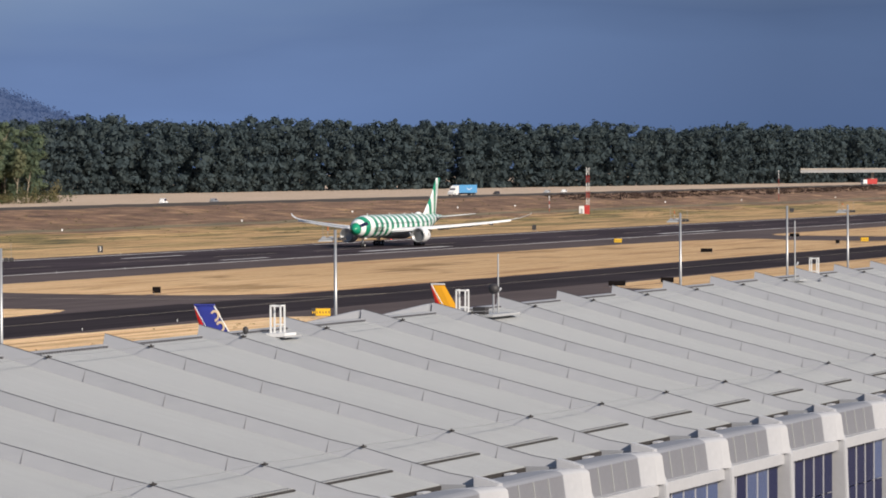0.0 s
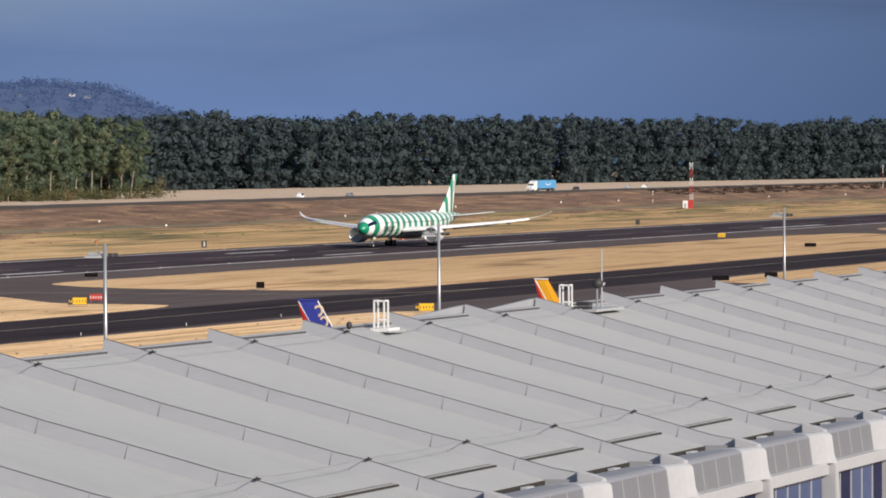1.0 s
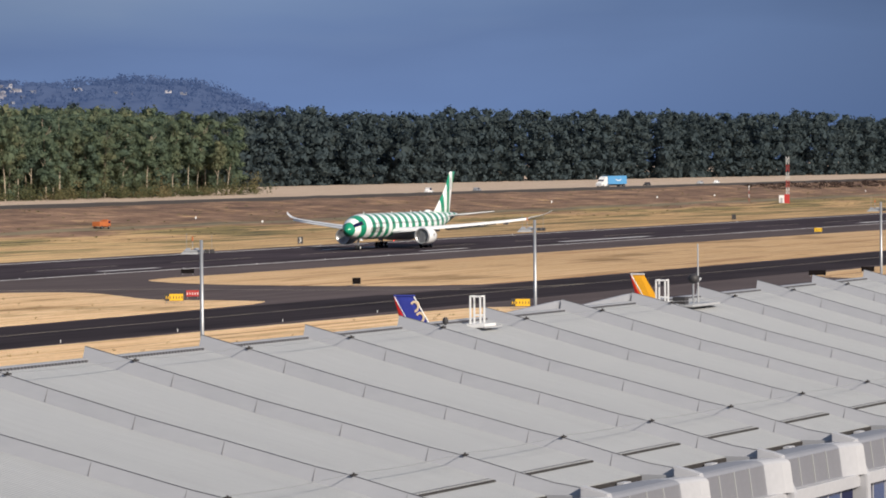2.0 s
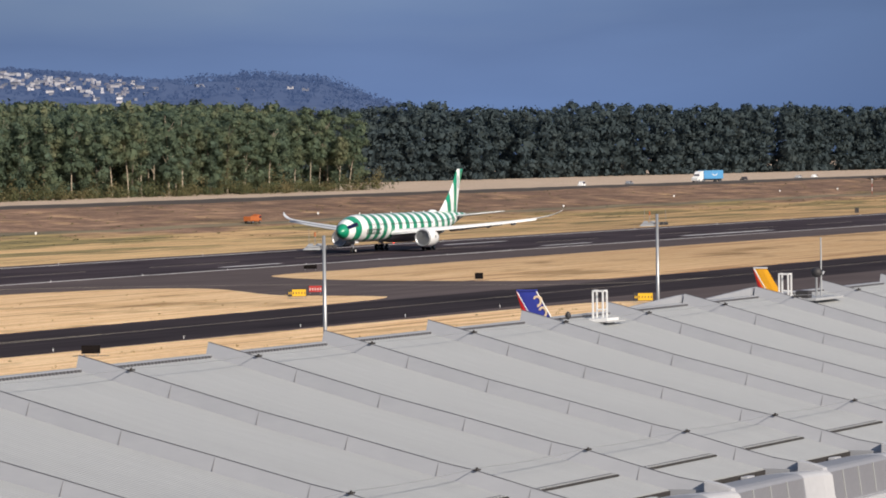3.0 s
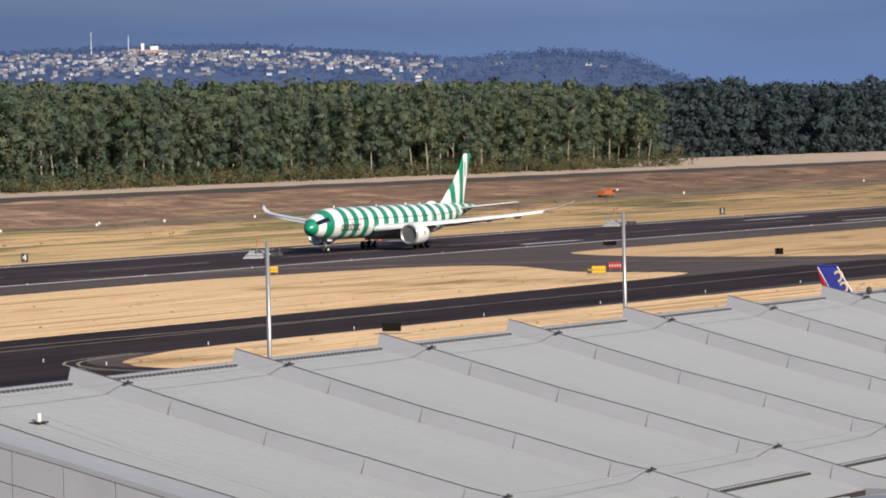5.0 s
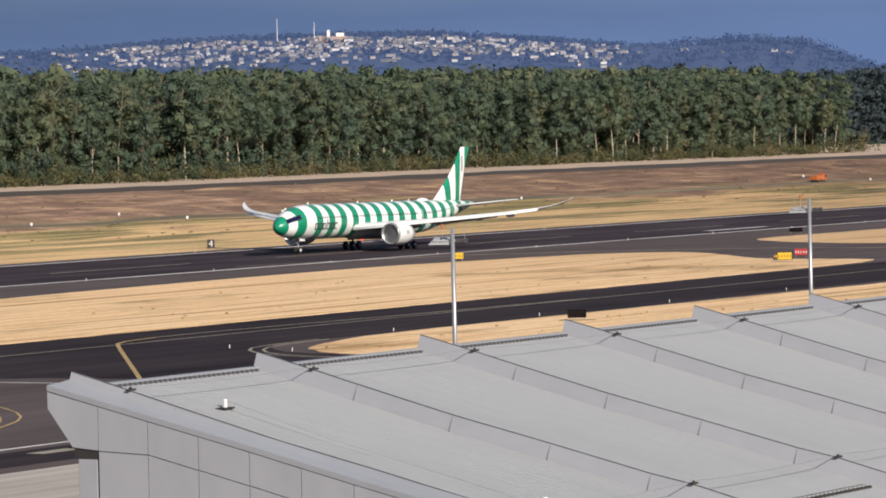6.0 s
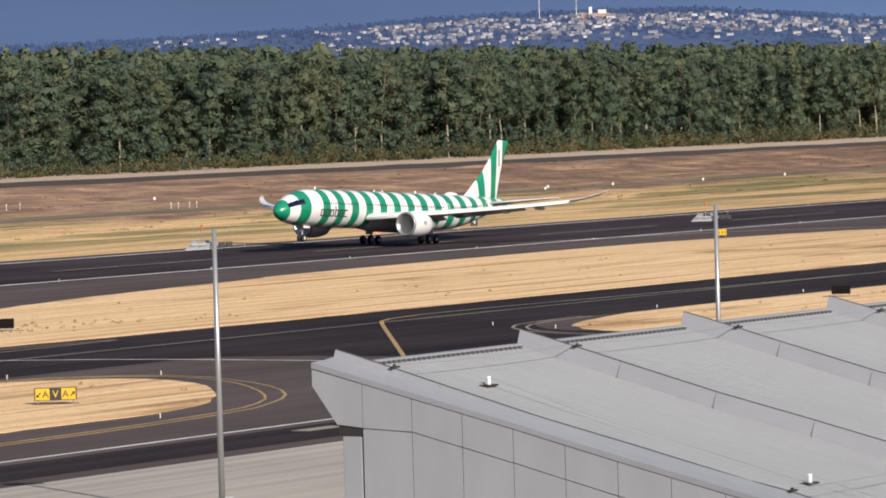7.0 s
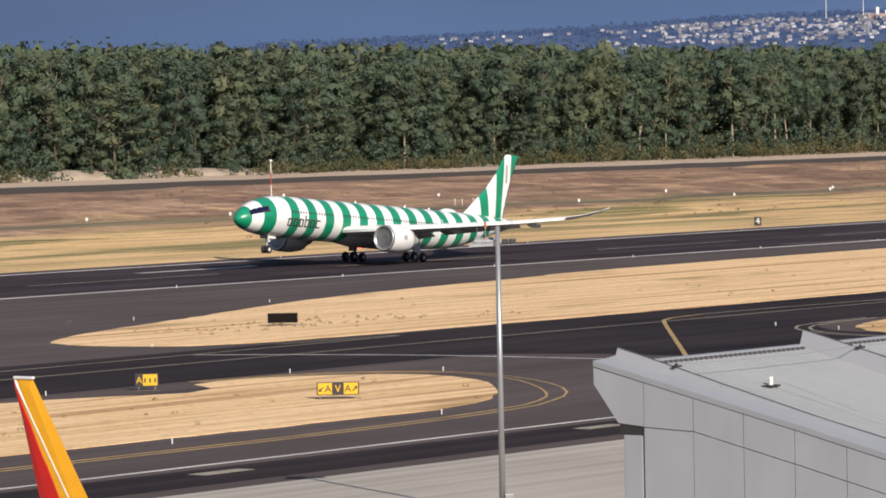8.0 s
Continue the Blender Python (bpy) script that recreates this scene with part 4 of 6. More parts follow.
        part("inlet_lip", loft(bmesh.new(), [[(x + O + 0.9, ey + r * math.sin(a), ez + r * math.cos(a)) for a in (2 * math.pi * i / 32 for i in range(32))] for x, r in ((19.3, 1.44), (19.02, 1.49), (18.94, 1.61), (19.02, 1.73), (19.3, 1.80), (19.3, 1.5))]), STEEL, eng, "bare metal inlet lip", True)
        bm = bmesh.new()
        tube(bm, (20.0 + O + 0.9, ey, ez), (20.1 + O + 0.9, ey, ez), 1.455, n=28)
        part("fan_disc", bm, DARK, eng)
        bm = bmesh.new()
        for i in range(20):
            a = 2 * math.pi * i / 20
            box(bm, 19.85 + O + 0.9, -0.05, 0.35, 19.92 + O + 0.9, 0.08, 1.4, m=Matrix.Translation((0, ey, ez)) @ Matrix.Rotation(a, 4, "X"))
        tagged(part("fan_blade", bm, DARK, eng), kind="stuff")
        bm = bmesh.new()
        tube(bm, (19.35 + O + 0.9, ey, ez), (19.95 + O + 0.9, ey, ez), 0.05, 0.42, n=16)
        part("spinner", bm, DARK, eng, smooth=True)
        bm = bmesh.new()
        loft(bm, [[(x + O + 0.9, ey + r * math.sin(a), ez + r * math.cos(a)) for a in (2 * math.pi * i / 20 for i in range(20))] for x, r in ((23.6, 1.05), (25.2, 0.9), (26.3, 0.5), (27.0, 0.1))])
        part("exhaust_cone", bm, under, eng, smooth=True)
        bm = boxes((20.8 + O + 0.9, ey - 0.22, ez + 1.55, 28.0 + O + 0.9, ey + 0.22, ez + 2.0), bevel=0.12)
        part("pylon", bm, nac, eng)
        part("engine_badge", boxes((21.2 + O + 0.9, ey + s * 1.87, ez - 0.05, 21.9 + O + 0.9, ey + s * 1.93, ez + 0.5)), GREY, eng)
        # tailplane
        bm = bmesh.new()
        loft(bm, [airfoil(x + O, s * y, z, c, 0.10, 6) for y, x, c, z in ((0.6, 54.2, 6.0, 6.6), (5.0, 57.3, 4.0, 7.05), (9.3, 60.3, 2.3, 7.5), (9.7, 61.0, 1.6, 7.55))])
        part("tailplane", bm, wing_top, ship, "pale grey tailplane", True)
        # main gear
        gy = s * 5.34
        bm = bmesh.new()
        tube(bm, (0, gy, 0.75), (0.2, s * 4.9, 3.4), 0.17, 0.26)
        tube(bm, (0, gy, 1.6), (-1.6, s * 4.4, 3.2), 0.09)
        tube(bm, (-1.0, gy, 0.68), (1.0, gy, 0.68), 0.14)
        box(bm, -0.7, gy + s * 0.35, 1.5, 0.7, gy + s * 0.42, 3.3)
        gear = part("main_gear", bm, STEEL, ship, "four-wheel main landing gear")
        for wx in (-0.99, 0.99):
            for wy in (-0.70, 0.70):
                bm = bmesh.new()
                tube(bm, (wx, gy + wy - 0.24, 0.69), (wx, gy + wy + 0.24, 0.69), 0.69, n=24)
                bmesh.ops.bevel(bm, geom=[e for e in bm.edges if abs(e.verts[0].co.y - e.verts[1].co.y) < 0.01], offset=0.12, segments=2, affect="EDGES")
                whl = part("wheel", bm, RUBBER, gear, smooth=True)
                bm = bmesh.new()
                tube(bm, (wx, gy + wy - 0.255, 0.69), (wx, gy + wy + 0.255, 0.69), 0.27, n=16)
                part("rim", bm, STEEL, whl)
    # nose gear
    nx = 6.67 + O
    bm = bmesh.new()
    tube(bm, (nx, 0, 0.55), (nx + 0.15, 0, 2.9), 0.13, 0.17)
    tube(bm, (nx, 0, 1.4), (nx + 1.3, 0, 2.6), 0.07)
    tube(bm, (nx, -0.35, 0.53), (nx, 0.35, 0.53), 0.09)
    box(bm, nx - 0.25, -0.22, 1.5, nx - 0.12, 0.22, 1.85)
    gear = part("nose_gear", bm, STEEL, ship, "twin-wheel nose landing gear")
    for y0 in (-0.75, 0.68):
        part("gear_door", boxes((nx - 0.6, y0, 2.0, nx + 1.0, y0 + 0.07, 2.75), bevel=0.02), shell, gear)
    for wy in (-0.36, 0.36):
        bm = bmesh.new()
        tube(bm, (nx, wy - 0.17, 0.53), (nx, wy + 0.17, 0.53), 0.53, n=22)
        whl = part("wheel", bm, RUBBER, gear, smooth=True)
        bm = bmesh.new()
        tube(bm, (nx, wy - 0.19, 0.53), (nx, wy + 0.19, 0.53), 0.22, n=14)
        part("rim", bm, WHITE, whl)
    # fin
    bm = bmesh.new()
    ring = []
    for x, c, z, t in ((48.4, 10.8, 7.0, 0.07), (50.4, 9.0, 8.2, 0.09), (52.5, 7.3, 9.8, 0.10), (54.95, 5.35, 11.64, 0.105), (57.1, 3.95, 13.8, 0.105), (58.9, 3.4, 16.2, 0.09), (59.5, 2.9, 16.7, 0.06)):
        pts = airfoil(x + O, 0, 0, c, t, 7)
        ring.append([(px, pz, z) for px, _, pz in pts])
    loft(bm, ring)
    part("fin", bm, fin_paint, ship, "green and white striped tail fin", True)
    bm = bmesh.new()
    bmesh.ops.create_uvsphere(bm, u_segments=10, v_segments=6, radius=0.16, matrix=Matrix.Translation((26.5 + O, 0, 1.72)))
    part("beacon", bm, BEACON, ship, "red belly beacon")
    bm = bmesh.new()
    box(bm, 59.3 + O, -0.2, 12.6, 59.75 + O, -0.17, 15.2)
    part("fin_badge", bm, GREY, ship, "plain grey fin badge")
    return ship


airliner = build_airliner()


# ---- woods ----
def leaf_cloud(rng, lobes, per, size, inner=0):
    """Leaf clumps on the skins of many lobes, and broader ones inside them: corners of quads, and soft normals that follow the lobes."""
    g = np.random.default_rng(rng.randrange(1 << 30))

    def unit(v):
        return v / np.maximum(np.linalg.norm(v, axis=1, keepdims=True), 1e-6)

    def clumps(count, near, far, wide):
        lobe = np.repeat(np.array(lobes, dtype=float), count, axis=0)
        n = len(lobe)
        u, a = g.uniform(-0.8, 1, n), g.uniform(0, 2 * math.pi, n)
        q = np.sqrt(1 - u * u)
        d = np.stack((q * np.cos(a), q * np.sin(a), u), axis=1)
        p = lobe[:, :3] + lobe[:, 3:6] * d * g.uniform(near, far, (n, 1))
        nrm = unit(d + g.uniform(-0.5, 0.5, (n, 3)) + np.array((0, 0, 0.1)))
        t = unit(np.cross(nrm, g.normal(size=(n, 3))))
        b = np.cross(nrm, t)
        k = lobe[:, 3:4] * 0.75 if wide is None else wide
        w, h = k * g.uniform(0.6, 1.3, (n, 1)), k * g.uniform(0.5, 1.0, (n, 1))
        quad = np.stack((p - t * w * 0.5 - b * h * 0.2, p - b * h * 0.55 + t * w * 0.1, p + t * w * 0.55 + nrm * 0.1 * w, p + b * h * 0.5 - nrm * 0.12 * w), axis=1)
        soft = unit(d + g.uniform(-0.42, 0.42, (n, 3)) + np.array((0, 0, 0.1)))
        return quad.reshape(-1, 3), np.repeat(soft, 4, axis=0)

    out = [clumps(per, 0.66, 1.10, size)]
    if inner:
        out.append(clumps(inner, 0.35, 0.68, None))
    return np.concatenate([o[0] for o in out]), np.concatenate([o[1] for o in out])


def crown_lobes(rng, h, w, bare, big=1.0, n=12, spread=0.0):
    """Rounded masses stacked up the tree, each with smaller knobs; spread makes the crown widen upwards."""
    lobes = []
    for i in range(n):
        f = i / (n - 1)
        z = h * (bare + (0.93 - bare) * f)
        dome = 1.0 if f < 0.7 else math.sqrt(max(0.05, 1 - ((f - 0.7) / 0.36) ** 2))
        wide = (1 - spread) + spread * 1.7 * f
        a, d = i * 2.4 + rng.uniform(-0.5, 0.5), w * dome * wide * rng.uniform(0.35, 0.85)
        r = rng.uniform(1.9, 3.9) * (0.8 + 0.2 * dome) * big
        cx, cy = d * math.cos(a), d * math.sin(a)
        lobes.append((cx, cy, z, r, r, r * rng.uniform(0.6, 1.05)))
        b, k = rng.uniform(0, 6.28), rng.uniform(0.9, 1.7)
        lobes.append((cx + r * 0.8 * math.cos(b), cy + r * 0.8 * math.sin(b), z + rng.uniform(-0.5, 0.4) * r, k, k, k * 0.85))
    return lobes


def trunk_mesh(rng, h, w):
    bm = bmesh.new()
    bend = rng.uniform(-0.13, 0.13), rng.uniform(-0.13, 0.13)
    pts = [Vector((bend[0] * h * f * f, bend[1] * h * f * f, h * f)) for f in (0, 0.25, 0.5, 0.75, 0.92)]
    for i, (a, b) in enumerate(zip(pts, pts[1:])):
        tube(bm, a, b, 0.27 * (1 - i * 0.21), 0.27 * (1 - (i + 1) * 0.21), 7)
    for _ in range(7):
        f = rng.uniform(0.3, 0.85)
        p = pts[int(f * 4)].lerp(pts[min(int(f * 4) + 1, 4)], f * 4 % 1)
        a = rng.uniform(0, 6.28)
        q = p + Vector((math.cos(a) * w * 0.6, math.sin(a) * w * 0.6, h * rng.uniform(0.06, 0.14)))
        tube(bm, p, q, 0.16, 0.05, 5)
    return bm


def leaf_mesh(name, corners, normals, mat):
    me = bpy.data.meshes.new(name)
    n = len(corners)
    me.vertices.add(n)
    me.vertices.foreach_set("co", corners.astype(np.float32).ravel())
    me.loops.add(n)
    me.loops.foreach_set("vertex_index", np.arange(n, dtype=np.int32))
    me.polygons.add(n // 4)
    me.polygons.foreach_set("loop_start", np.arange(0, n, 4, dtype=np.int32))
    me.update(calc_edges=True)
    me.shade_smooth()
    me.normals_split_custom_set_from_vertices(normals.tolist())
    me.materials.append(mat)
    return me


BARK_DARK = mottled("dull_bark", (0.07, 0.06, 0.045), (0.15, 0.125, 0.095), 0.6, 0.9)


def build_woods():
    rng = random.Random(11)
    kinds = []
    # bare share of the trunk, widening of the crown, pale trunk
    habits = ((0.03, 0.0, 0), (0.05, 0.1, 0), (0.36, 0.45, 1), (0.03, 0.0, 0), (0.22, 0.5, 1), (0.04, 0.2, 0), (0.46, 0.4, 1), (0.03, 0.0, 0), (0.12, 0.55, 0), (0.52, 0.3, 1))
    for i, (bare, spread, pale) in enumerate(habits):
        h = rng.uniform(27, 31)
        w = rng.uniform(3.6, 5.2)
        tree = thing("cottonwood_tree", "tall leafy cottonwood with a pale bare lower trunk" if pale else "tall dense green cottonwood in the riverside wood", "tree", group="riverside cottonwoods")
        part("trunk", trunk_mesh(rng, h, w), BARK if pale else BARK_DARK, tree, "pale grey-brown trunk" if pale else "dull brown trunk")
        cs, ns = leaf_cloud(rng, crown_lobes(rng, h, w, bare, 1.0, 13, spread), 105, 0.60, 14)
        cr = new("crown", leaf_mesh("crown", cs, ns, LEAF))
        cr.parent = tree
        kinds.append(tree)
    used = set()
    def plant(x, y, z, size, choice, wide=(0.9, 1.4), lean=0.0):
        k = rng.choice(choice)
        m = pose(x, y, z, 0, lean, 0) @ pose(0, 0, 0, 0, 0, rng.uniform(0, 360))
        s = size * (1 + 0.06 * noise.noise(Vector((x * 0.03, y * 0.03, 9))))
        if k not in used:
            used.add(k)
            ob = kinds[k]
            ob.matrix_basis = m
        else:
            ob = copy_thing(kinds[k], m)
        ob.scale = (s * rng.uniform(*wide), s * rng.uniform(*wide), s)
    every, dense, tall = (0, 1, 2, 3, 4, 5, 6, 7, 8, 9), (0, 1, 3, 5, 7, 8), (2, 4, 6, 8, 9, 1, 5)
    # three uneven rows; lower and denser in front at the near end, tall bare trunks towards the bend
    for row, (y0, gap) in enumerate(((651, 7.2), (661, 6.6), (672, 7.4))):
        x = 606.0 + row * 3
        while x < 1390 - row * 2:
            left = max(0.0, min(1.0, (800 - x) / 160))
            near = max(0.0, min(1.0, (930 - x) / 120))
            if row == 0 and rng.random() < near:
                plant(x, y0 + rng.uniform(-4, 3), 6.9, rng.uniform(0.42, 0.84), dense, (1.1, 1.7))
            elif row == 0:
                plant(x, y0 + rng.uniform(-3.5, 3.5), 6.9, rng.uniform(0.74, 0.98), every, (0.8, 1.25))
            else:
                plant(x, y0 + rng.uniform(-3.5, 3.5), 6.9, rng.uniform(0.88, 0.99) * (0.97 + 0.02 * row) * (1 + 0.03 * left), tall if rng.random() < 0.6 else dense)
            x += gap * rng.choice((rng.uniform(0.45, 0.9), rng.uniform(0.9, 1.75)))
    # pale leaning trunks at the corner where the wood bends back
    for x, y, lean, size in ((1368, 646, 9, 0.74), (1374, 645, 14, 0.80), (1379, 647, 6, 0.72), (1352, 646, 4, 0.76), (1334, 647, 8, 0.7), (1384, 648, -8, 0.6)):
        plant(x, y, 6.9, size, (6, 9), (0.7, 0.95), lean)
    for y in range(684, 800, 7):
        plant(1385 + rng.uniform(-6, 6) + (y - 684) * 0.45, y, 6.9, rng.uniform(0.88, 1.04), every)
    # far woods beyond the bend, one mass
    def mass(name, mat, spots, per, size, label):
        lobes = []
        for x, y, z, h, w in spots:
            lobes += [(lx + x, ly + y, lz + z, rx, ry, rz) for lx, ly, lz, rx, ry, rz in crown_lobes(rng, h, w, 0.04, 1.35, 11, rng.uniform(0, 0.4))]
        tagged(new(name, leaf_mesh(name, *leaf_cloud(rng, lobes, per, size, 13), mat)), label, "woods", kind="stuff")
    spots = []
    front = smooth_line(((1395, 780), (1560, 800), (1711, 790), (1900, 772), (2092, 743), (2350, 700), (2631, 640), (3000, 575), (3400, 520)), 9)
    for row in range(3):
        for x, y in front:
            spots.append((x + rng.uniform(-4, 4), y + row * 11 + rng.uniform(-4, 4), 6.9, rng.uniform(29, 33.5) + row * 0.8 + 3.2 * noise.noise(Vector((x * 0.016, 0, 5))) + (0.6 if x > 1900 else -0.4) + (2.0 if rng.random() < 0.08 else 0), rng.uniform(4.6, 7.0)))
    # no cloud stands over this wood; its leaf colour holds the shade
    mass("far_woods", LEAF_SHADE_TONE, spots, 20, 1.35, "dark green far riverside wood with cloud shade in its leaf colour")
    spots = []
    for row in range(4):
        x = 560.0
        while x < 1420:
            spots.append((x, 684 + row * 12 + rng.uniform(-4, 4), 6.9, rng.uniform(28.0, 31.5) + row * 0.4 + (0.8 if x < 700 else 0), rng.uniform(4.5, 6)))
            x += rng.uniform(7, 12)
    mass("inner_woods", LEAF, spots, 18, 1.2, "dense green wood behind the front trees")
    # brambles and saplings at the foot
    lob = []
    x = 600.0
    while x < 1398:
        y = 641 + rng.uniform(-5, 4) + (4 if x < 760 else 0)
        h = rng.uniform(1.4, 3.8) * (1.8 if rng.random() < 0.2 else 1) * (1.3 if x > 880 else 1.0)
        if x > 770 or noise.noise(Vector((x * 0.09, 3, 0))) > 0.12:
            for _ in range(4):
                lob.append((x + rng.uniform(-2, 2), y + rng.uniform(-2, 2), 6.9 + h * rng.uniform(0.2, 0.8), rng.uniform(0.9, 2.2), rng.uniform(0.9, 2.2), h * rng.uniform(0.3, 0.6)))
        x += rng.uniform(1.2, 3.0)
    c, f = leaf_cloud(rng, lob, 26, 0.55)
    tagged(new("brambles", leaf_mesh("brambles", c, f, BUSH_LEAF)), "yellowing brambles along the foot of the wood", "bushes", kind="stuff")
    # young green saplings in front, at the near end of the wood
    lob = []
    x = 640.0
    while x < 1050:
        if x > 770 and rng.random() < 0.8 or noise.noise(Vector((x * 0.09, 3, 0))) > 0.0:
            h = rng.uniform(4, 9.5)
            for i in range(7):
                f = i / 6
                lob.append((x + rng.uniform(-1.4, 1.4), 644 + rng.uniform(-3, 4), 6.9 + h * (0.12 + 0.8 * f), rng.uniform(0.9, 1.7) * (1.2 - 0.6 * f), rng.uniform(0.9, 1.7) * (1.2 - 0.6 * f), h * 0.13))
        x += rng.uniform(2.2, 5.5)
    c, f = leaf_cloud(rng, lob, 26, 0.62)
    tagged(new("saplings", leaf_mesh("saplings", c, f, LEAF)), "young green saplings before the wood", "bushes", kind="stuff")
    # low sandy bank under the near end of the wood
    sand = mottled("bank_sand", (0.27, 0.215, 0.165), (0.45, 0.37, 0.29), 0.25, 0.95, stretch=(1, 1, 2.5), relief=0.5)
    bm = bmesh.new()
    loft(bm, [[(x, 643.5 + 2 * noise.noise(Vector((x * 0.06, 0, 2))), 6.4), (x, 646.0, 7.0 + 1.1 * h), (x, 648.5, 7.0 + 2.3 * h), (x, 654.0, 7.0 + 2.6 * h), (x, 660.0, 6.4)] for x, h in [(560 + i * 3, max(0.05, min(1.0, (805 - 560 - i * 3) / 60) * (0.85 + 0.4 * noise.noise(Vector((i * 0.21, 1, 0)))))) for i in range(84)]])
    tagged(part("sand_bank", bm, sand, smooth=True), "bare sandy bank at the foot of the wood", "bank", kind="structure")
    # dark dry scrub on the levee beyond the hut
    scrub = leaf_material("dry_scrub", ((0.040, 0.027, 0.024), (0.066, 0.044, 0.036), (0.120, 0.085, 0.062)))
    lob = []
    for _ in range(1300):
        x = rng.uniform(1660, 3000)
        y = rng.uniform(533, 554)
        h = rng.uniform(0.4, 1.1)
        lob.append((x, y, rise(y) + h * 0.2, rng.uniform(1.0, 3.6), rng.uniform(0.8, 2.0), h * 0.7))
    c, f = leaf_cloud(rng, lob, 16, 0.6)
    tagged(new("dry_scrub", leaf_mesh("dry_scrub", c, f, scrub)), "dark brown dry scrub on the levee slope", "bushes", kind="stuff")
    # weeds on the airfield
    lob = []
    for _ in range(900):
        x, y = rng.uniform(560, 1900), rng.uniform(470, 556)
        lob.append((x, y, rise(y), rng.uniform(0.3, 1.6), rng.uniform(0.2, 0.5), rng.uniform(0.08, 0.22)))
    c, f = leaf_cloud(rng, lob, 10, 0.3)
    tagged(new("levee_weeds", leaf_mesh("levee_weeds", c, f, BUSH_LEAF)), "dry weeds scattered over the levee slope", "weeds", kind="stuff")
    lob = []
    for _ in range(230):
        x, y = rng.choice(((rng.uniform(150, 262), rng.uniform(187, 216)), (rng.uniform(320, 560), rng.uniform(256, 300)), (rng.uniform(340, 530), rng.uniform(186, 216)), (rng.uniform(310, 345), rng.uniform(266, 277))))
        s = rng.uniform(0.12, 0.4)
        lob.append((x, y, 0.08, s, s, s * 0.8))
    c, f = leaf_cloud(rng, lob, 14, 0.16)
    tagged(new("island_tufts", leaf_mesh("island_tufts", c, f, TUFT)), "dry grass tufts on the taxiway islands", "grass", kind="stuff")


# ---- far hill with houses ----
def build_hill():
    # distance haze painted in: a blue base colour plus a faint blue glow
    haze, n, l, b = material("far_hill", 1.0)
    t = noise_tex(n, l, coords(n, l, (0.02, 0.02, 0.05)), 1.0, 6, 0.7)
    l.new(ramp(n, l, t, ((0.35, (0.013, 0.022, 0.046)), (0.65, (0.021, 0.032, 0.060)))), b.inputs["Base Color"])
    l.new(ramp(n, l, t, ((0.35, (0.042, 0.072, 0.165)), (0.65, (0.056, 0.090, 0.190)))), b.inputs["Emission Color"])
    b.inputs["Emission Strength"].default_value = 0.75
    pale, n, l, b = material("far_house", 0.9)
    ob = n.new("ShaderNodeObjectInfo")
    # house tones dulled and blued: the distance haze is in the colour
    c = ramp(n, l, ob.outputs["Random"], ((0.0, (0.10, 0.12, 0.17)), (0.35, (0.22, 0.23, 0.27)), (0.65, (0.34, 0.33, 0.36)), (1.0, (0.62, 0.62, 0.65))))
    l.new(c, b.inputs["Base Color"])
    D = 4300.0
    crest = ((44.0, 0.0135), (51.1, 0.0160), (52.6, 0.0168), (54.8, 0.0182), (56.3, 0.0198), (57.4, 0.0203), (58.3, 0.0205), (59.6, 0.0203), (61.1, 0.0183), (62.6, 0.0160), (63.2, 0.0166), (63.8, 0.0170), (64.5, 0.0158), (65.0, 0.0128), (65.6, 0.0085), (66.6, 0.002))

    def el(a):
        return next((e0 + (e1 - e0) * (a - a0) / (a1 - a0) for (a0, e0), (a1, e1) in zip(crest, crest[1:]) if a0 <= a <= a1), 0.0)

    def at(a, e, d=D):
        return Vector((d * math.sin(radians(a)), d * math.cos(radians(a)), EYE + d * e))

    bm = bmesh.new()
    n_a = 280
    rows = []
    for j in range(9):
        f = j / 8
        row = []
        for i in range(n_a + 1):
            a = 44.0 + 22.6 * i / n_a
            e = el(a) * f - 0.006 * (1 - f)
            e += 0.0006 * f * noise.noise(Vector((a * 3.1, f * 4, 0))) + 0.0003 * f * noise.noise(Vector((a * 14, f * 9, 2)))
            row.append(bm.verts.new(at(a, e, D - 500 * (1 - f))))
        rows.append(row)
    for r0, r1 in zip(rows, rows[1:]):
        for i in range(n_a):
            bm.faces.new((r0[i], r0[i + 1], r1[i + 1], r1[i]))
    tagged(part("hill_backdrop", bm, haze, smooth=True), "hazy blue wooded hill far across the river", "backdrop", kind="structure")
    rng = random.Random(5)
    # crowns standing up along the crest and on the slope
    lob = []
    for _ in range(1500):
        a = rng.uniform(50, 65.6)
        f = 1.0 if rng.random() < 0.6 else rng.uniform(0.72, 1.0)
        p = at(a, el(a) * f, D - 500 * (1 - f))
        s = rng.uniform(2.5, 5.5) * (1.4 if a > 62.6 else 0.8)
        lob.append((p.x, p.y, p.z + s * 0.3, s, s, s * rng.uniform(0.6, 1.3)))
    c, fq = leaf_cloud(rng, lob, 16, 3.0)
    # the crowns share the hill's painted haze and glow
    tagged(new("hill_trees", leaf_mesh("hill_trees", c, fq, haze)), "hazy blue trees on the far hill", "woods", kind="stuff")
    # houses
    def gabled(bm, m, w, h, d):
        ends = [[bm.verts.new(m @ Vector((x, y, z))) for y, z in ((-d / 2, -0.5), (-d / 2, h), (0, h * 1.4), (d / 2, h), (d / 2, -0.5))] for x in (-w / 2, w / 2)]
        for i in range(4):
            bm.faces.new((ends[0][i], ends[1][i], ends[1][i + 1], ends[0][i + 1]))
        bm.faces.new(ends[0])
        bm.faces.new(ends[1][::-1])

    kinds = []
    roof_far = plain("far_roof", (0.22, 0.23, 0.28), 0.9)
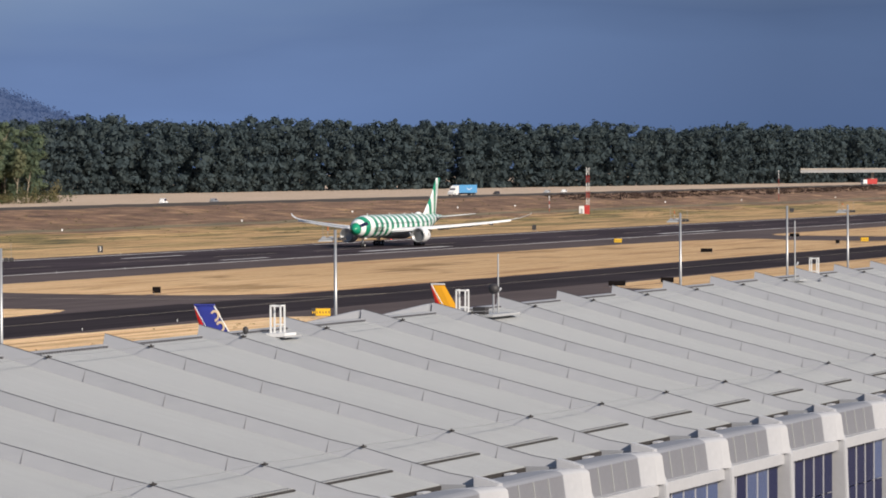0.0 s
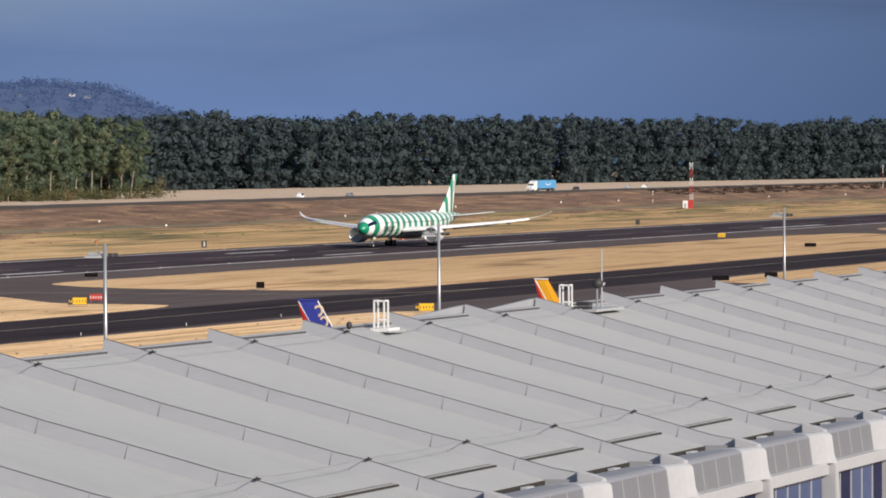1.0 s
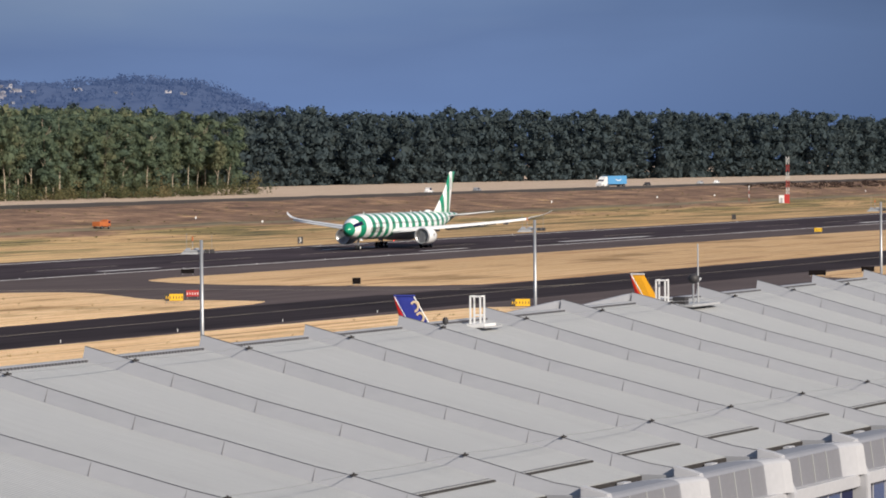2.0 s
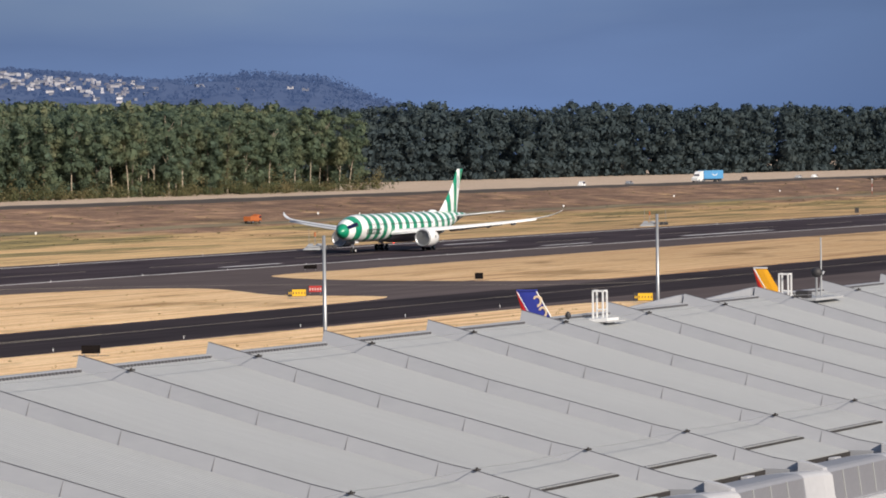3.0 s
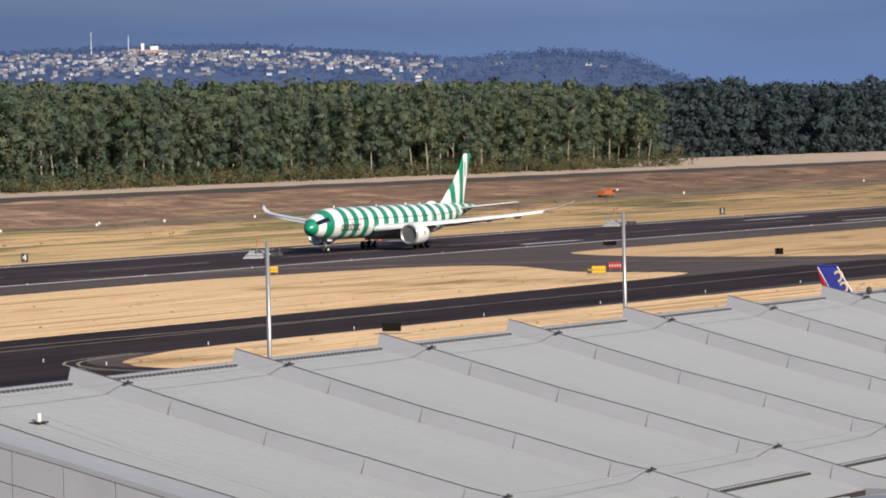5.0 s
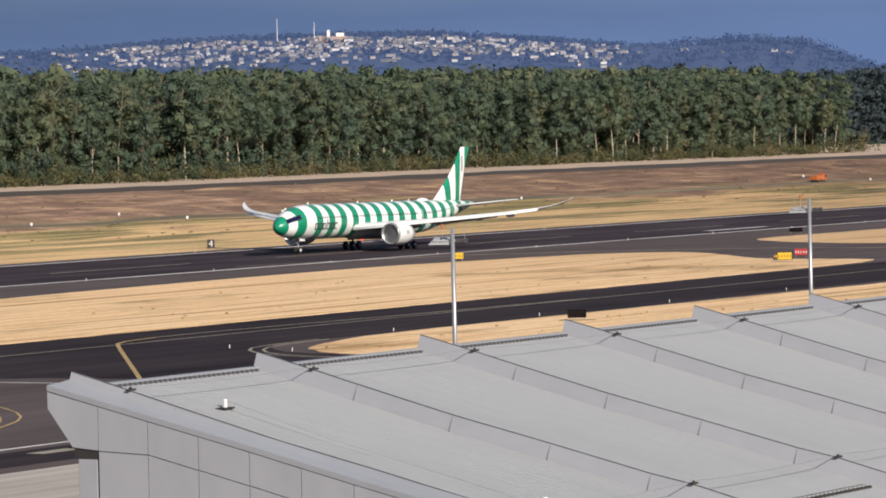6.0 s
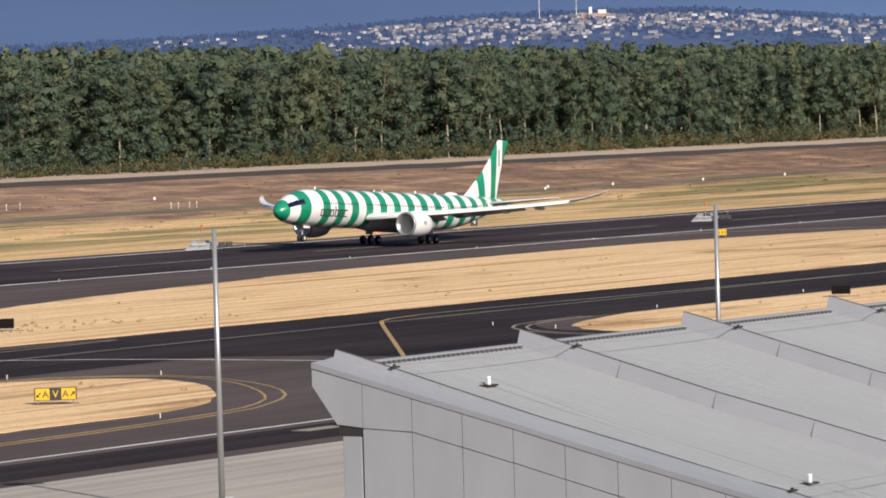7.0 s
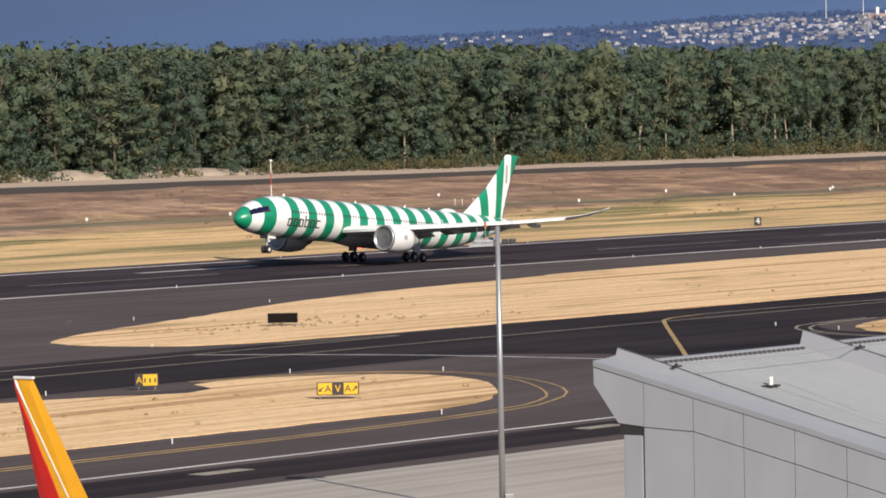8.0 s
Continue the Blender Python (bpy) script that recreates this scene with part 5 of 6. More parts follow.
    for w, h, d in ((4.2, 1.3, 3.0), (3.2, 1.2, 2.4), (6.0, 1.5, 3.4), (9, 1.7, 4)):
        kinds.append((w, h, d))
    built = {}
    spread = []
    for _ in range(292):
        a = rng.choice((rng.uniform(52.4, 62.6), rng.uniform(55.5, 60.0), rng.uniform(57.8, 62.2)))
        f = rng.choice((rng.uniform(0.86, 1.0), rng.uniform(0.7, 0.98)))
        if a < 56.0:
            f = rng.uniform(0.93, 1.0)
        spread.append((a, f))
    spread += [(63.4, 0.88), (63.6, 0.86), (64.1, 0.9), (64.3, 0.89), (62.9, 0.95)]
    for a, f in spread:
        k = rng.choice((0, 0, 1, 1, 1, 2, 2, 3))
        p = at(a, el(a) * f + 0.0001, D - 500 * (1 - f) - 14)
        m = pose(p.x, p.y, p.z - 1.0, 0, 0, -a + rng.uniform(-35, 35))
        if k in built:
            copy_thing(built[k], m)
        else:
            w, h, d = kinds[k]
            hs = thing("house", "small pale house on the far hillside", "house", m, "hillside houses")
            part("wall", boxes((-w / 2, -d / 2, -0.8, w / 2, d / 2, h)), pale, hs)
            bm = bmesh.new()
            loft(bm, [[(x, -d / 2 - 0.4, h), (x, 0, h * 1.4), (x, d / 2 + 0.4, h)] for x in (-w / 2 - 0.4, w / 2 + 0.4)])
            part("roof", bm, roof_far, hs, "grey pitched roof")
            built[k] = hs
    # the closer-built streets between the single houses
    town_haze_tone, n, l, b = material("far_town", 0.9)
    geo = n.new("ShaderNodeNewGeometry")
    # town tones held low and bluish, with haze put into the base colour
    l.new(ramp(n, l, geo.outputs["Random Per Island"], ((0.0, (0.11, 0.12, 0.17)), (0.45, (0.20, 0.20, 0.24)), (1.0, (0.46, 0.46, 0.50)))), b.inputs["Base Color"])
    bm = bmesh.new()
    for _ in range(520):
        a = rng.choice((rng.uniform(54.6, 58.6), rng.uniform(55.4, 58.2), rng.uniform(58.6, 62.0)))
        tier = rng.randrange(4)
        f = 0.96 - tier * 0.065 + rng.uniform(-0.018, 0.018) + 0.02 * math.sin(a * 5)
        if a > 58.6:
            f = rng.uniform(0.80, 0.98)
        p = at(a, el(a) * f, D - 500 * (1 - f) - 16)
        w, h, d = rng.uniform(2.2, 5.0), rng.uniform(1.0, 1.9), rng.uniform(2, 3)
        m = pose(p.x, p.y, p.z - 0.6, 0, 0, -a + rng.uniform(-30, 30))
        gabled(bm, m, w, h, d)
    tagged(part("hillside_town", bm, town_haze_tone), "pale close-built houses over the far hillside", "houses", kind="stuff")
    p = at(58.32, 0.0204, D - 20)
    tower = thing("hilltop_hall", "bright white hall with a tower on the hill crest", "building", pose(p.x, p.y, p.z - 2, 0, 0, -58))
    part("hall", boxes((-1, -4, -4, 7, 4, 5.5), bevel=0.2), WHITE, tower)
    part("tower", boxes((-10, -3, -4, -7, 3, 8.5), bevel=0.2), WHITE, tower)
    part("wing", boxes((-18, -6, -6, 10, 3, 2), bevel=0.2), plain("far_brick", (0.42, 0.30, 0.26), 0.9), tower)
    for a, e0, e1 in ((57.53, 0.0195, 0.0247), (58.02, 0.0200, 0.0238)):
        p = at(a, e0, D - 30)
        bm = bmesh.new()
        tube(bm, (0, 0, 0), (0, 0, D * (e1 - e0)), 0.4, 0.25, 6)
        mast = thing("radio_mast", "thin pale mast on the hill crest", "mast", pose(p.x, p.y, p.z))
        part("pole", bm, WHITE, mast)


build_woods()
build_hill()


# ---- apron: flood light poles ----
def build_flood_lights():
    spots = ((177.4, 14.8, 52), (228.4, 14.3, 58), (279.0, 14.75, 63), (345.2, 15.0, 66), (449.0, 15.1, 71), (522.0, 15.2, 73))
    pole = thing("flood_light", "grey steel apron flood light mast with an orange obstruction lamp", "light pole", group="apron flood lights")
    bm = bmesh.new()
    tube(bm, (0, 0, 0.3), (0, 0, 14.8), 0.17, 0.12, 14)
    part("mast", bm, STEEL, pole, smooth=True)
    bm = boxes((-0.5, -0.5, 0, 0.5, 0.5, 0.32), bevel=0.05)
    part("footing", bm, CONCRETE, pole)
    part("junction_box", boxes((0.12, -0.25, 0.55, 0.55, 0.1, 1.05), bevel=0.03), STEEL, pole)
    part("cross_arm", boxes((-1.2, 0.2, 13.95, 0.9, 0.32, 14.08), bevel=0.02), STEEL, pole)
    for x0 in (-1.15, -0.55):
        bm = bmesh.new()
        loft(bm, [[(x0 - 0.35, 0.0, 13.78), (x0 + 0.30, 0.0, 13.78), (x0 + 0.30, 0.0, 13.86), (x0 - 0.35, 0.0, 13.80)], [(x0 - 0.05, 0.9, 13.80), (x0 + 0.42, 0.9, 13.80), (x0 + 0.42, 0.9, 14.22), (x0 + 0.1, 0.9, 14.22)]])
        part("flood_head", bm, GREY, pole, "grey flood light head")
    for x0 in (0.22, 0.6):
        part("flood_head", boxes((x0, 0.1, 13.86, x0 + 0.34, 0.7, 14.12), bevel=0.04), DARK, pole, "dark flood light head seen from behind")
    bm = bmesh.new()
    tube(bm, (-0.62, 0.3, 14.0), (-0.62, 0.3, 14.75), 0.025, n=6)
    part("lamp_stem", bm, STEEL, pole)
    for rx, rz in ((-1.05, 15.3), (0.75, 15.2)):
        bm = bmesh.new()
        tube(bm, (rx, 0.3, 14.0), (rx, 0.3, rz), 0.012, n=5)
        part("lightning_rod", bm, STEEL, pole)
    bm = bmesh.new()
    tube(bm, (-0.62, 0.3, 14.72), (-0.62, 0.3, 15.05), 0.07, 0.05, 10)
    part("obstruction_lamp", bm, ORANGE, pole, "orange obstruction lamp")
    for i, (x, h, b) in enumerate(spots):
        m = aim(x, 133.0, h - 14.8, b)
        if i == 0:
            pole.matrix_basis = m
        else:
            copy_thing(pole, m)
    for x, h, b, r in ((493.2, 15.4, 73, 0.15),):
        ob = thing("steel_pole", "plain grey steel pole on the apron", "pole", aim(x, 133.0, 0, b))
        bm = bmesh.new()
        tube(bm, (0, 0, 0), (0, 0, h), r, r * 0.8, 12)
        part("mast", bm, STEEL, ob, smooth=True)
        part("box", boxes((0.3, -0.1, h - 0.75, 0.8, 0.1, h - 0.3), bevel=0.03), DARK, ob)
        part("cabinet", boxes((0.15, -0.2, 3.2, 0.5, 0.2, 5.4), bevel=0.03), GREY, ob)


# ---- signs ----
def glyph(txt, size, mat, parent, m):
    cu = bpy.data.curves.new("lettering", "FONT")
    cu.body, cu.size, cu.extrude = txt, size, 0.01
    cu.align_x, cu.align_y = "CENTER", "CENTER"
    tmp = bpy.data.objects.new("lettering", cu)
    scene.collection.objects.link(tmp)
    dg = bpy.context.evaluated_depsgraph_get()
    me = bpy.data.meshes.new_from_object(tmp.evaluated_get(dg))
    bpy.data.objects.remove(tmp)
    me.materials.clear()
    me.materials.append(mat)
    ob = new("lettering", me)
    ob.parent = parent
    ob.matrix_basis = m @ pose(0, 0, 0, 90, 0, 0)
    return ob


def arrow(parent, mat, x, z, turn, y):
    bm = bmesh.new()
    box(bm, -0.045, 0, -0.2, 0.045, 0.02, 0.16)
    loft(bm, [[(-0.16, d, 0.08), (0.16, d, 0.08), (0, d, 0.26)] for d in (0.0, 0.02)])
    ob = part("arrow", bm, mat, parent)
    ob.matrix_basis = Matrix.Translation((x, y, z)) @ Matrix.Rotation(radians(turn), 4, "Y")


def build_sign(x, y, bearing, panels, height=0.85, label="yellow taxiway guidance sign on a dark frame"):
    """panels: width, face, writing."""
    s = thing("taxiway_sign", label, "sign", aim(x, y, 0.05, bearing), "airfield signs")
    w = sum(p[0] for p in panels)
    part("frame", boxes((-w / 2 - 0.06, -0.12, 0.28, w / 2 + 0.06, 0.12, 0.28 + height + 0.1), bevel=0.02), DARK, s)
    for lx in (-w / 2 + 0.2, w / 2 - 0.2):
        bm = bmesh.new()
        tube(bm, (lx, 0, 0), (lx, 0, 0.3), 0.04, n=8)
        part("leg", bm, STEEL, s)
    cx = -w / 2
    for pw, mat, writing in panels:
        part("panel", boxes((cx + 0.03, -0.14, 0.33, cx + pw - 0.03, -0.115, 0.28 + height + 0.05)), mat, s)
        mid, zz = cx + pw / 2, 0.30 + height / 2
        ink = YELLOW if mat is DARK else (WHITE if mat is RED else DARK)
        if writing == "bars":
            n = max(2, int(pw / 0.34))
            for i in range(n):
                bx = cx + pw * (i + 0.5) / n
                part("sign_bar", boxes((bx - 0.06, -0.155, zz - 0.16, bx + 0.06, -0.14, zz + 0.16)), ink, s)
        elif writing:
            for ch, off, turn in writing:
                if ch == ">":
                    arrow(s, ink, mid + off, zz, turn, -0.165)
                else:
                    glyph(ch, 0.72, ink, s, Matrix.Translation((mid + off, -0.155, zz)))
        cx += pw
    part("pad", boxes((-w / 2 - 0.2, -0.35, -0.1, w / 2 + 0.2, 0.35, 0.012)), OLD_ASPHALT, s)
    return s


def build_signs():
    build_sign(243.5, 197.3, 51, ((1.08, YELLOW, ((">", -0.26, -135), ("A", 0.22, 0))), (0.8, DARK, (("V", 0, 0),)), (1.08, YELLOW, (("A", -0.22, 0), (">", 0.28, 45)))), 0.82, "yellow and black taxiway sign lettered A V A with arrows")
    build_sign(245.8, 217.8, 48.5, ((0.5, DARK, (("A", 0, 0),)), (1.15, YELLOW, "bars")), 0.85, "small black and yellow taxiway location sign")
    build_sign(549.4, 266.2, 64, ((0.55, DARK, "bars"), (2.0, YELLOW, "bars")), 0.95)
    build_sign(566.0, 271.3, 64.4, ((1.9, RED, "bars"),), 0.9, "red runway holding sign at the exit")
    build_sign(557.5, 323.6, 60, ((1.35, YELLOW, "bars"),), 0.9)
    build_sign(535.8, 208.5, 69, ((0.5, DARK, "bars"), (2.0, YELLOW, "bars")), 0.95)
    build_sign(1033.5, 322.4, 72.5, ((2.0, YELLOW, "bars"),), 0.95)
    build_sign(1054.0, 264.2, 76, ((2.0, YELLOW, "bars"),), 0.95)
    # backs of signs facing the runway
    for x, y, b, w, h in ((391.6, 213.4, 61.4, 1.95, 0.85), (326.2, 271.1, 50.3, 2.95, 0.95), (625.8, 271.3, 66.5, 1.3, 1.0), (680.1, 326.9, 64.3, 2.3, 0.75), (928.9, 269.1, 74, 2.6, 0.85), (677.0, 211.4, 72.6, 2.8, 0.8), (699.0, 209.4, 73, 2.2, 0.8), (1120.0, 300.0, 75, 2.6, 0.9), (1030.0, 265.0, 75.6, 1.0, 0.9)):
        s = thing("sign_back", "dark unlit back of an airfield sign in dry grass", "sign", aim(x, y, 0.05, b), "airfield signs")
        part("panel", boxes((-w / 2, -0.1, 0.25, w / 2, 0.1, 0.25 + h), bevel=0.03), SIGN_BLACK, s)
        for lx in (-w / 2 + 0.25, w / 2 - 0.25):
            bm = bmesh.new()
            tube(bm, (lx, 0, -0.1), (lx, 0, 0.26), 0.05, n=8)
            part("leg", bm, STEEL, s)
        part("pad", boxes((-w / 2 - 0.9, -0.5, -0.1, w / 2 + 0.9, 0.4, 0.02)), OLD_ASPHALT, s)
    # distance-remaining boards
    for x, y, b, ch in ((913.9, 410.3, 65.8, "3"), (615.7, 406.2, 56.5, "4"), (1230.0, 410.0, 71.5, "")):
        s = thing("distance_board", "black runway distance board with a white numeral", "sign", aim(x, y, 0, b), "distance boards")
        part("board", boxes((-0.62, -0.12, 0.2, 0.62, 0.12, 1.75), bevel=0.03), DARK, s)
        if ch:
            glyph(ch, 1.45, WHITE, s, Matrix.Translation((0, -0.135, 0.98)))
        for lx in (-0.4, 0.4):
            bm = bmesh.new()
            tube(bm, (lx, 0, -0.1), (lx, 0, 0.22), 0.05, n=8)
            part("leg", bm, STEEL, s)
    # white marker boards along the levee foot
    first = None
    for x, y in ((752, 684), (798, 679), (812, 626), (1001, 691), (923, 665), (980, 654), (1055, 670), (1081, 664), (1106, 648), (1150, 645), (1330, 636), (1406, 646), (1041, 662), (1773, 626), (1836, 621), (1560, 640), (1660, 632), (2000, 600), (2100, 590), (2250, 580)):
        px, py, pz = on_slope(x, y)
        m = aim(px, py, pz - 0.1, 60)
        if first is None:
            first = thing("marker_board", "small white marker board on a post", "marker", m, "perimeter markers")
            part("board", boxes((-0.22, -0.03, 0.6, 0.22, 0.03, 1.15), bevel=0.01), WHITE, first)
            bm = bmesh.new()
            tube(bm, (0, 0.05, 0), (0, 0.05, 1.2), 0.03, n=6)
            part("post", bm, STEEL, first)
        else:
            copy_thing(first, m)
    # slender light posts in rows on the slope
    first = None
    for x, y in ((753, 634), (753, 631), (758, 632), (757, 629), (762, 630), (762, 626), (753, 576), (753, 574), (757, 574), (757, 572)):
        px, py, pz = on_slope(x, y)
        m = pose(px, py, pz - 0.1)
        if first is None:
            first = thing("light_post", "slender pale light post on the grass slope", "airfield light", m, "approach light posts")
            bm = bmesh.new()
            tube(bm, (0, 0, 0), (0, 0, 1.15), 0.05, n=6)
            part("post", bm, WHITE, first)
            part("lamp", boxes((-0.12, -0.1, 1.15, 0.12, 0.1, 1.35), bevel=0.02), WHITE, first)
        else:
            copy_thing(first, m)
    # low edge lights and markers along the taxiways
    first = None
    spots = [(262 + 4 * math.cos(a) * 3, 203 + 19 * math.sin(a)) for a in (-1.2, -0.4, 0.4, 1.2)] + [(150 + 28 * i, 180.5) for i in range(4)] + [(160 + 26 * i, 221) for i in range(4)] + [(340 + 30 * i, 222.5) for i in range(7)] + [(330 + 32 * i, 344 - (3 if i < 0 else 0)) for i in range(16)] + [(300 + 60 * i, 399) for i in range(16)] + [(299, 286), (330, 294), (366, 306), (292, 258)] + [(335, 199), (336, 213)]
    for x, y in spots:
        if first is None:
            first = thing("edge_light", "small pale taxiway edge light", "airfield light", pose(x, y, 0.02), "airfield edge lights")
            bm = bmesh.new()
            tube(bm, (0, 0, 0), (0, 0, 0.24), 0.04, n=8)
            part("stem", bm, WHITE, first)
            bm = bmesh.new()
            tube(bm, (0, 0, 0.24), (0, 0, 0.34), 0.06, 0.04, 8)
            part("lens", bm, WHITE, first)
        else:
            copy_thing(first, pose(x, y, 0.02))


build_flood_lights()
build_signs()


# ---- parked jets behind the concourse ----
def build_parked_jet(x, y, z_top, body_mat, edge_mat, tip_mat, label, tip=0.8):
    """A jet parked nose-in; local x aft, z up, fin tip at the origin of x."""
    jet = thing("parked_jet", label, "airplane", pose(x, y, 0, 0, 0, 90))
    zt = z_top
    def fin(d0, d1, mat, nm, proud):
        """A band of the fin between two distances behind its leading edge."""
        bm = bmesh.new()
        ring = []
        for f in (0.0, 0.2, 0.4, 0.6, 0.8, 0.96, 1.0):
            z = zt - 7.0 * (1 - f)
            le = -7.0 * (1 - f) * 0.61
            te = le + tip + 2.4 * (1 - f)
            a, b = min(le + d0, te), min(le + d1, te + proud)
            th = (0.045 if f < 1 else 0.02) + proud * 0.5
            ring.append([(a, 0, z), (a * 0.7 + b * 0.3, -th, z), (a * 0.3 + b * 0.7, -th * 0.9, z), (b + 0.002, 0, z), (a * 0.3 + b * 0.7, th * 0.9, z), (a * 0.7 + b * 0.3, th, z)])
        loft(bm, ring)
        return part(nm, bm, mat, jet, smooth=False)
    fin(0.0, 9.0, body_mat, "fin", 0.0)
    for mat, d0, d1 in edge_mat:
        fin(d0, d1, mat, "fin_stripe", 0.02)
    if tip_mat:
        part("fin_tip", boxes((-0.05, -0.07, zt - 0.02, tip, 0.07, zt + 0.07), bevel=0.03), tip_mat, jet)
    bm = bmesh.new()
    st = ((-31, 0.3, 2.9), (-30, 1.2, 3.0), (-27, 1.88, 3.2), (-9, 1.88, 3.2), (-4, 1.3, 3.7), (0.5, 0.35, 4.3))
    loft(bm, [[(sx, r * math.sin(a), zc + r * math.cos(a)) for a in (2 * math.pi * i / 20 for i in range(20))] for sx, r, zc in st])
    part("fuselage", bm, body_mat, jet, smooth=True)
    for s in (-1, 1):
        bm = bmesh.new()
        loft(bm, [airfoil(sx, s * sy, sz, c, 0.11, 5) for sy, sx, c, sz in ((1.5, -20, 6.5, 2.6), (16.5, -11, 1.6, 3.6))])
        part("wing", bm, STEEL, jet, smooth=True)
        bm = bmesh.new()
        loft(bm, [airfoil(sx, s * sy, sz, c, 0.1, 5) for sy, sx, c, sz in ((0.6, -4.5, 3.6, 4.1), (6.8, -0.6, 1.3, 4.6))])
        part("tailplane", bm, body_mat, jet, smooth=True)
        bm = bmesh.new()
        tube(bm, (-15.5, s * 2.8, 0.0), (-15.5, s * 2.6, 2.2), 0.3, 0.2, 10)
        part("main_gear", bm, RUBBER, jet)
    bm = bmesh.new()
    tube(bm, (-28.5, 0, 0.0), (-28.5, 0, 2.0), 0.25, 0.15, 10)
    part("nose_gear", bm, RUBBER, jet)
    return jet


jets = []
jets.append(build_parked_jet(101.7, 95.0, 12.43, TAIL_GOLD, ((WHITE, 0.74, 0.9), (TAIL_RED, 0.9, 9.0)), WHITE, "parked jet with a red and golden-yellow tail fin", 0.8))
jets.append(build_parked_jet(231.4, 96.7, 12.5, NAVY, ((WHITE, -0.02, 0.07), (WHITE, 1.22, 1.3), (TAIL_RED, 1.3, 9.0)), NAVY, "parked jet with a blue tail fin and red trailing edge", 1.25))
jets.append(build_parked_jet(273.9, 97.7, 12.5, TAIL_GOLD, ((WHITE, 0.85, 1.0), (TAIL_RED, 1.0, 9.0)), WHITE, "parked jet with a golden-yellow and red tail fin", 0.95))
cream = plain("emblem_cream", (0.85, 0.66, 0.45), 0.4)
for x0, z0 in ((-0.28, 11.62), (-0.62, 10.98)):
    for s in (-1, 1):
        arc = [0.5 + i * 0.42 for i in range(11)]
        bm = loft(bmesh.new(), [[(x0 + 0.22 + r * math.cos(a), s * 0.06 + d, z0 + 0.28 + r * 1.2 * math.sin(a)) for r, d in ((0.17, -0.008), (0.29, -0.008), (0.29, 0.008), (0.17, 0.008))] for a in arc])
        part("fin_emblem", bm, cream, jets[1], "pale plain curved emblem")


# ---- roof fittings ----
def build_roof_things():
    first = None
    for x, y in ((157.7, 63.2), (179.3, 63.1), (240.3, 63.2)):
        m = pose(x, y, roof_z(x, y) - 0.02)
        if first is None:
            first = thing("roof_ladder_guard", "white railing frame on a roof hatch box", "railing", m, "roof hatch guards")
            part("hatch_box", boxes((-0.35, -0.45, 0, 0.85, 0.35, 0.16), bevel=0.03), WHITE, first)
            for px, py in ((-0.2, 0.22), (0.22, 0.22), (-0.2, -0.2), (0.22, -0.2)):
                part("post", boxes((px - 0.03, py - 0.03, 0.15, px + 0.03, py + 0.03, 1.26)), WHITE, first)
            for bar in ((-0.23, 0.19, 1.2, 0.25, 0.25, 1.262), (-0.23, -0.23, 1.2, 0.25, -0.17, 1.262), (-0.23, -0.17, 1.19, -0.17, 0.19, 1.25), (0.19, -0.17, 0.45, 0.25, 0.19, 0.51), (0.19, -0.17, 1.19, 0.25, 0.19, 1.25)):
                part("rail", boxes(bar), WHITE, first)
            part("hatch_tray", boxes((-0.7, -0.6, 0.0, 1.1, -0.5, 0.06), (-0.7, 0.4, 0.0, 0.2, 0.5, 0.08)), GREY, first)
        else:
            copy_thing(first, m)
    for x, y, s in ((93.75, 61.53, 1.0), (94.0, 52.24, 1.0)):
        v = thing("roof_vent", "small white roof vent pipe on a dark flange", "vent", pose(x, y, roof_z(x, y) - 0.01), "roof vents")
        bm = bmesh.new()
        tube(bm, (0, 0, 0), (0, 0, 0.22), 0.06, 0.055, 12)
        tube(bm, (0, 0, 0.21), (0, 0, 0.25), 0.07, 0.06, 12)
        part("pipe", bm, WHITE, v, smooth=False)
        part("flange", boxes((-0.28, -0.14, 0, 0.25, 0.14, 0.04), bevel=0.01), TRIM_AND_SHADE, v)
        bm = bmesh.new()
        tube(bm, (0, 0, 0.24), (0.02, -3.0, roof_z(x, y - 3.0) - roof_z(x, y) + 0.12), 0.012, n=5)
        tube(bm, (0.02, -3.0, roof_z(x, y - 3.0) - roof_z(x, y) + 0.12), (0.05, EDGE - y, roof_z(x, EDGE) - roof_z(x, y) + 0.05), 0.012, n=5)
        part("conductor", bm, GREY, v, "thin grey conductor running down the roof")
    # antenna group beside the middle hatch
    x, y = 183.3, 63.0
    a = thing("roof_antenna", "white whip antenna with a dark dome on a roof tray", "antenna", pose(x, y, roof_z(x, y) - 0.02))
    part("tray", boxes((-2.2, -0.7, 0, 1.6, 0.6, 0.12), bevel=0.02), GREY, a)
    part("box", boxes((-2.1, -0.3, 0.1, -1.6, 0.3, 0.45), bevel=0.03), DARK, a)
    bm = bmesh.new()
    tube(bm, (0.55, 0, 0.1), (0.55, 0, 2.75), 0.042, 0.035, 8)
    tube(bm, (0.45, -0.08, 1.1), (0.68, -0.08, 1.2), 0.05, n=6)
    part("whip", bm, GREY, a, "pale fibreglass whip")
    bm = bmesh.new()
    tube(bm, (-0.1, 0, 0.1), (-0.1, 0, 1.0), 0.05, n=8)
    part("stand", bm, STEEL, a)
    bm = bmesh.new()
    bmesh.ops.create_uvsphere(bm, u_segments=14, v_segments=8, radius=0.26, matrix=Matrix.Translation((-0.05, 0, 1.2)) @ Matrix.Diagonal((1, 1, 0.9, 1)))
    part("dome", bm, DARK, a, "dark round antenna dome", True)
    x, y = 236.4, 63.3
    a = thing("roof_antenna", "white roof antenna mast beside a hatch", "antenna", pose(x, y, roof_z(x, y) - 0.02))
    bm = bmesh.new()
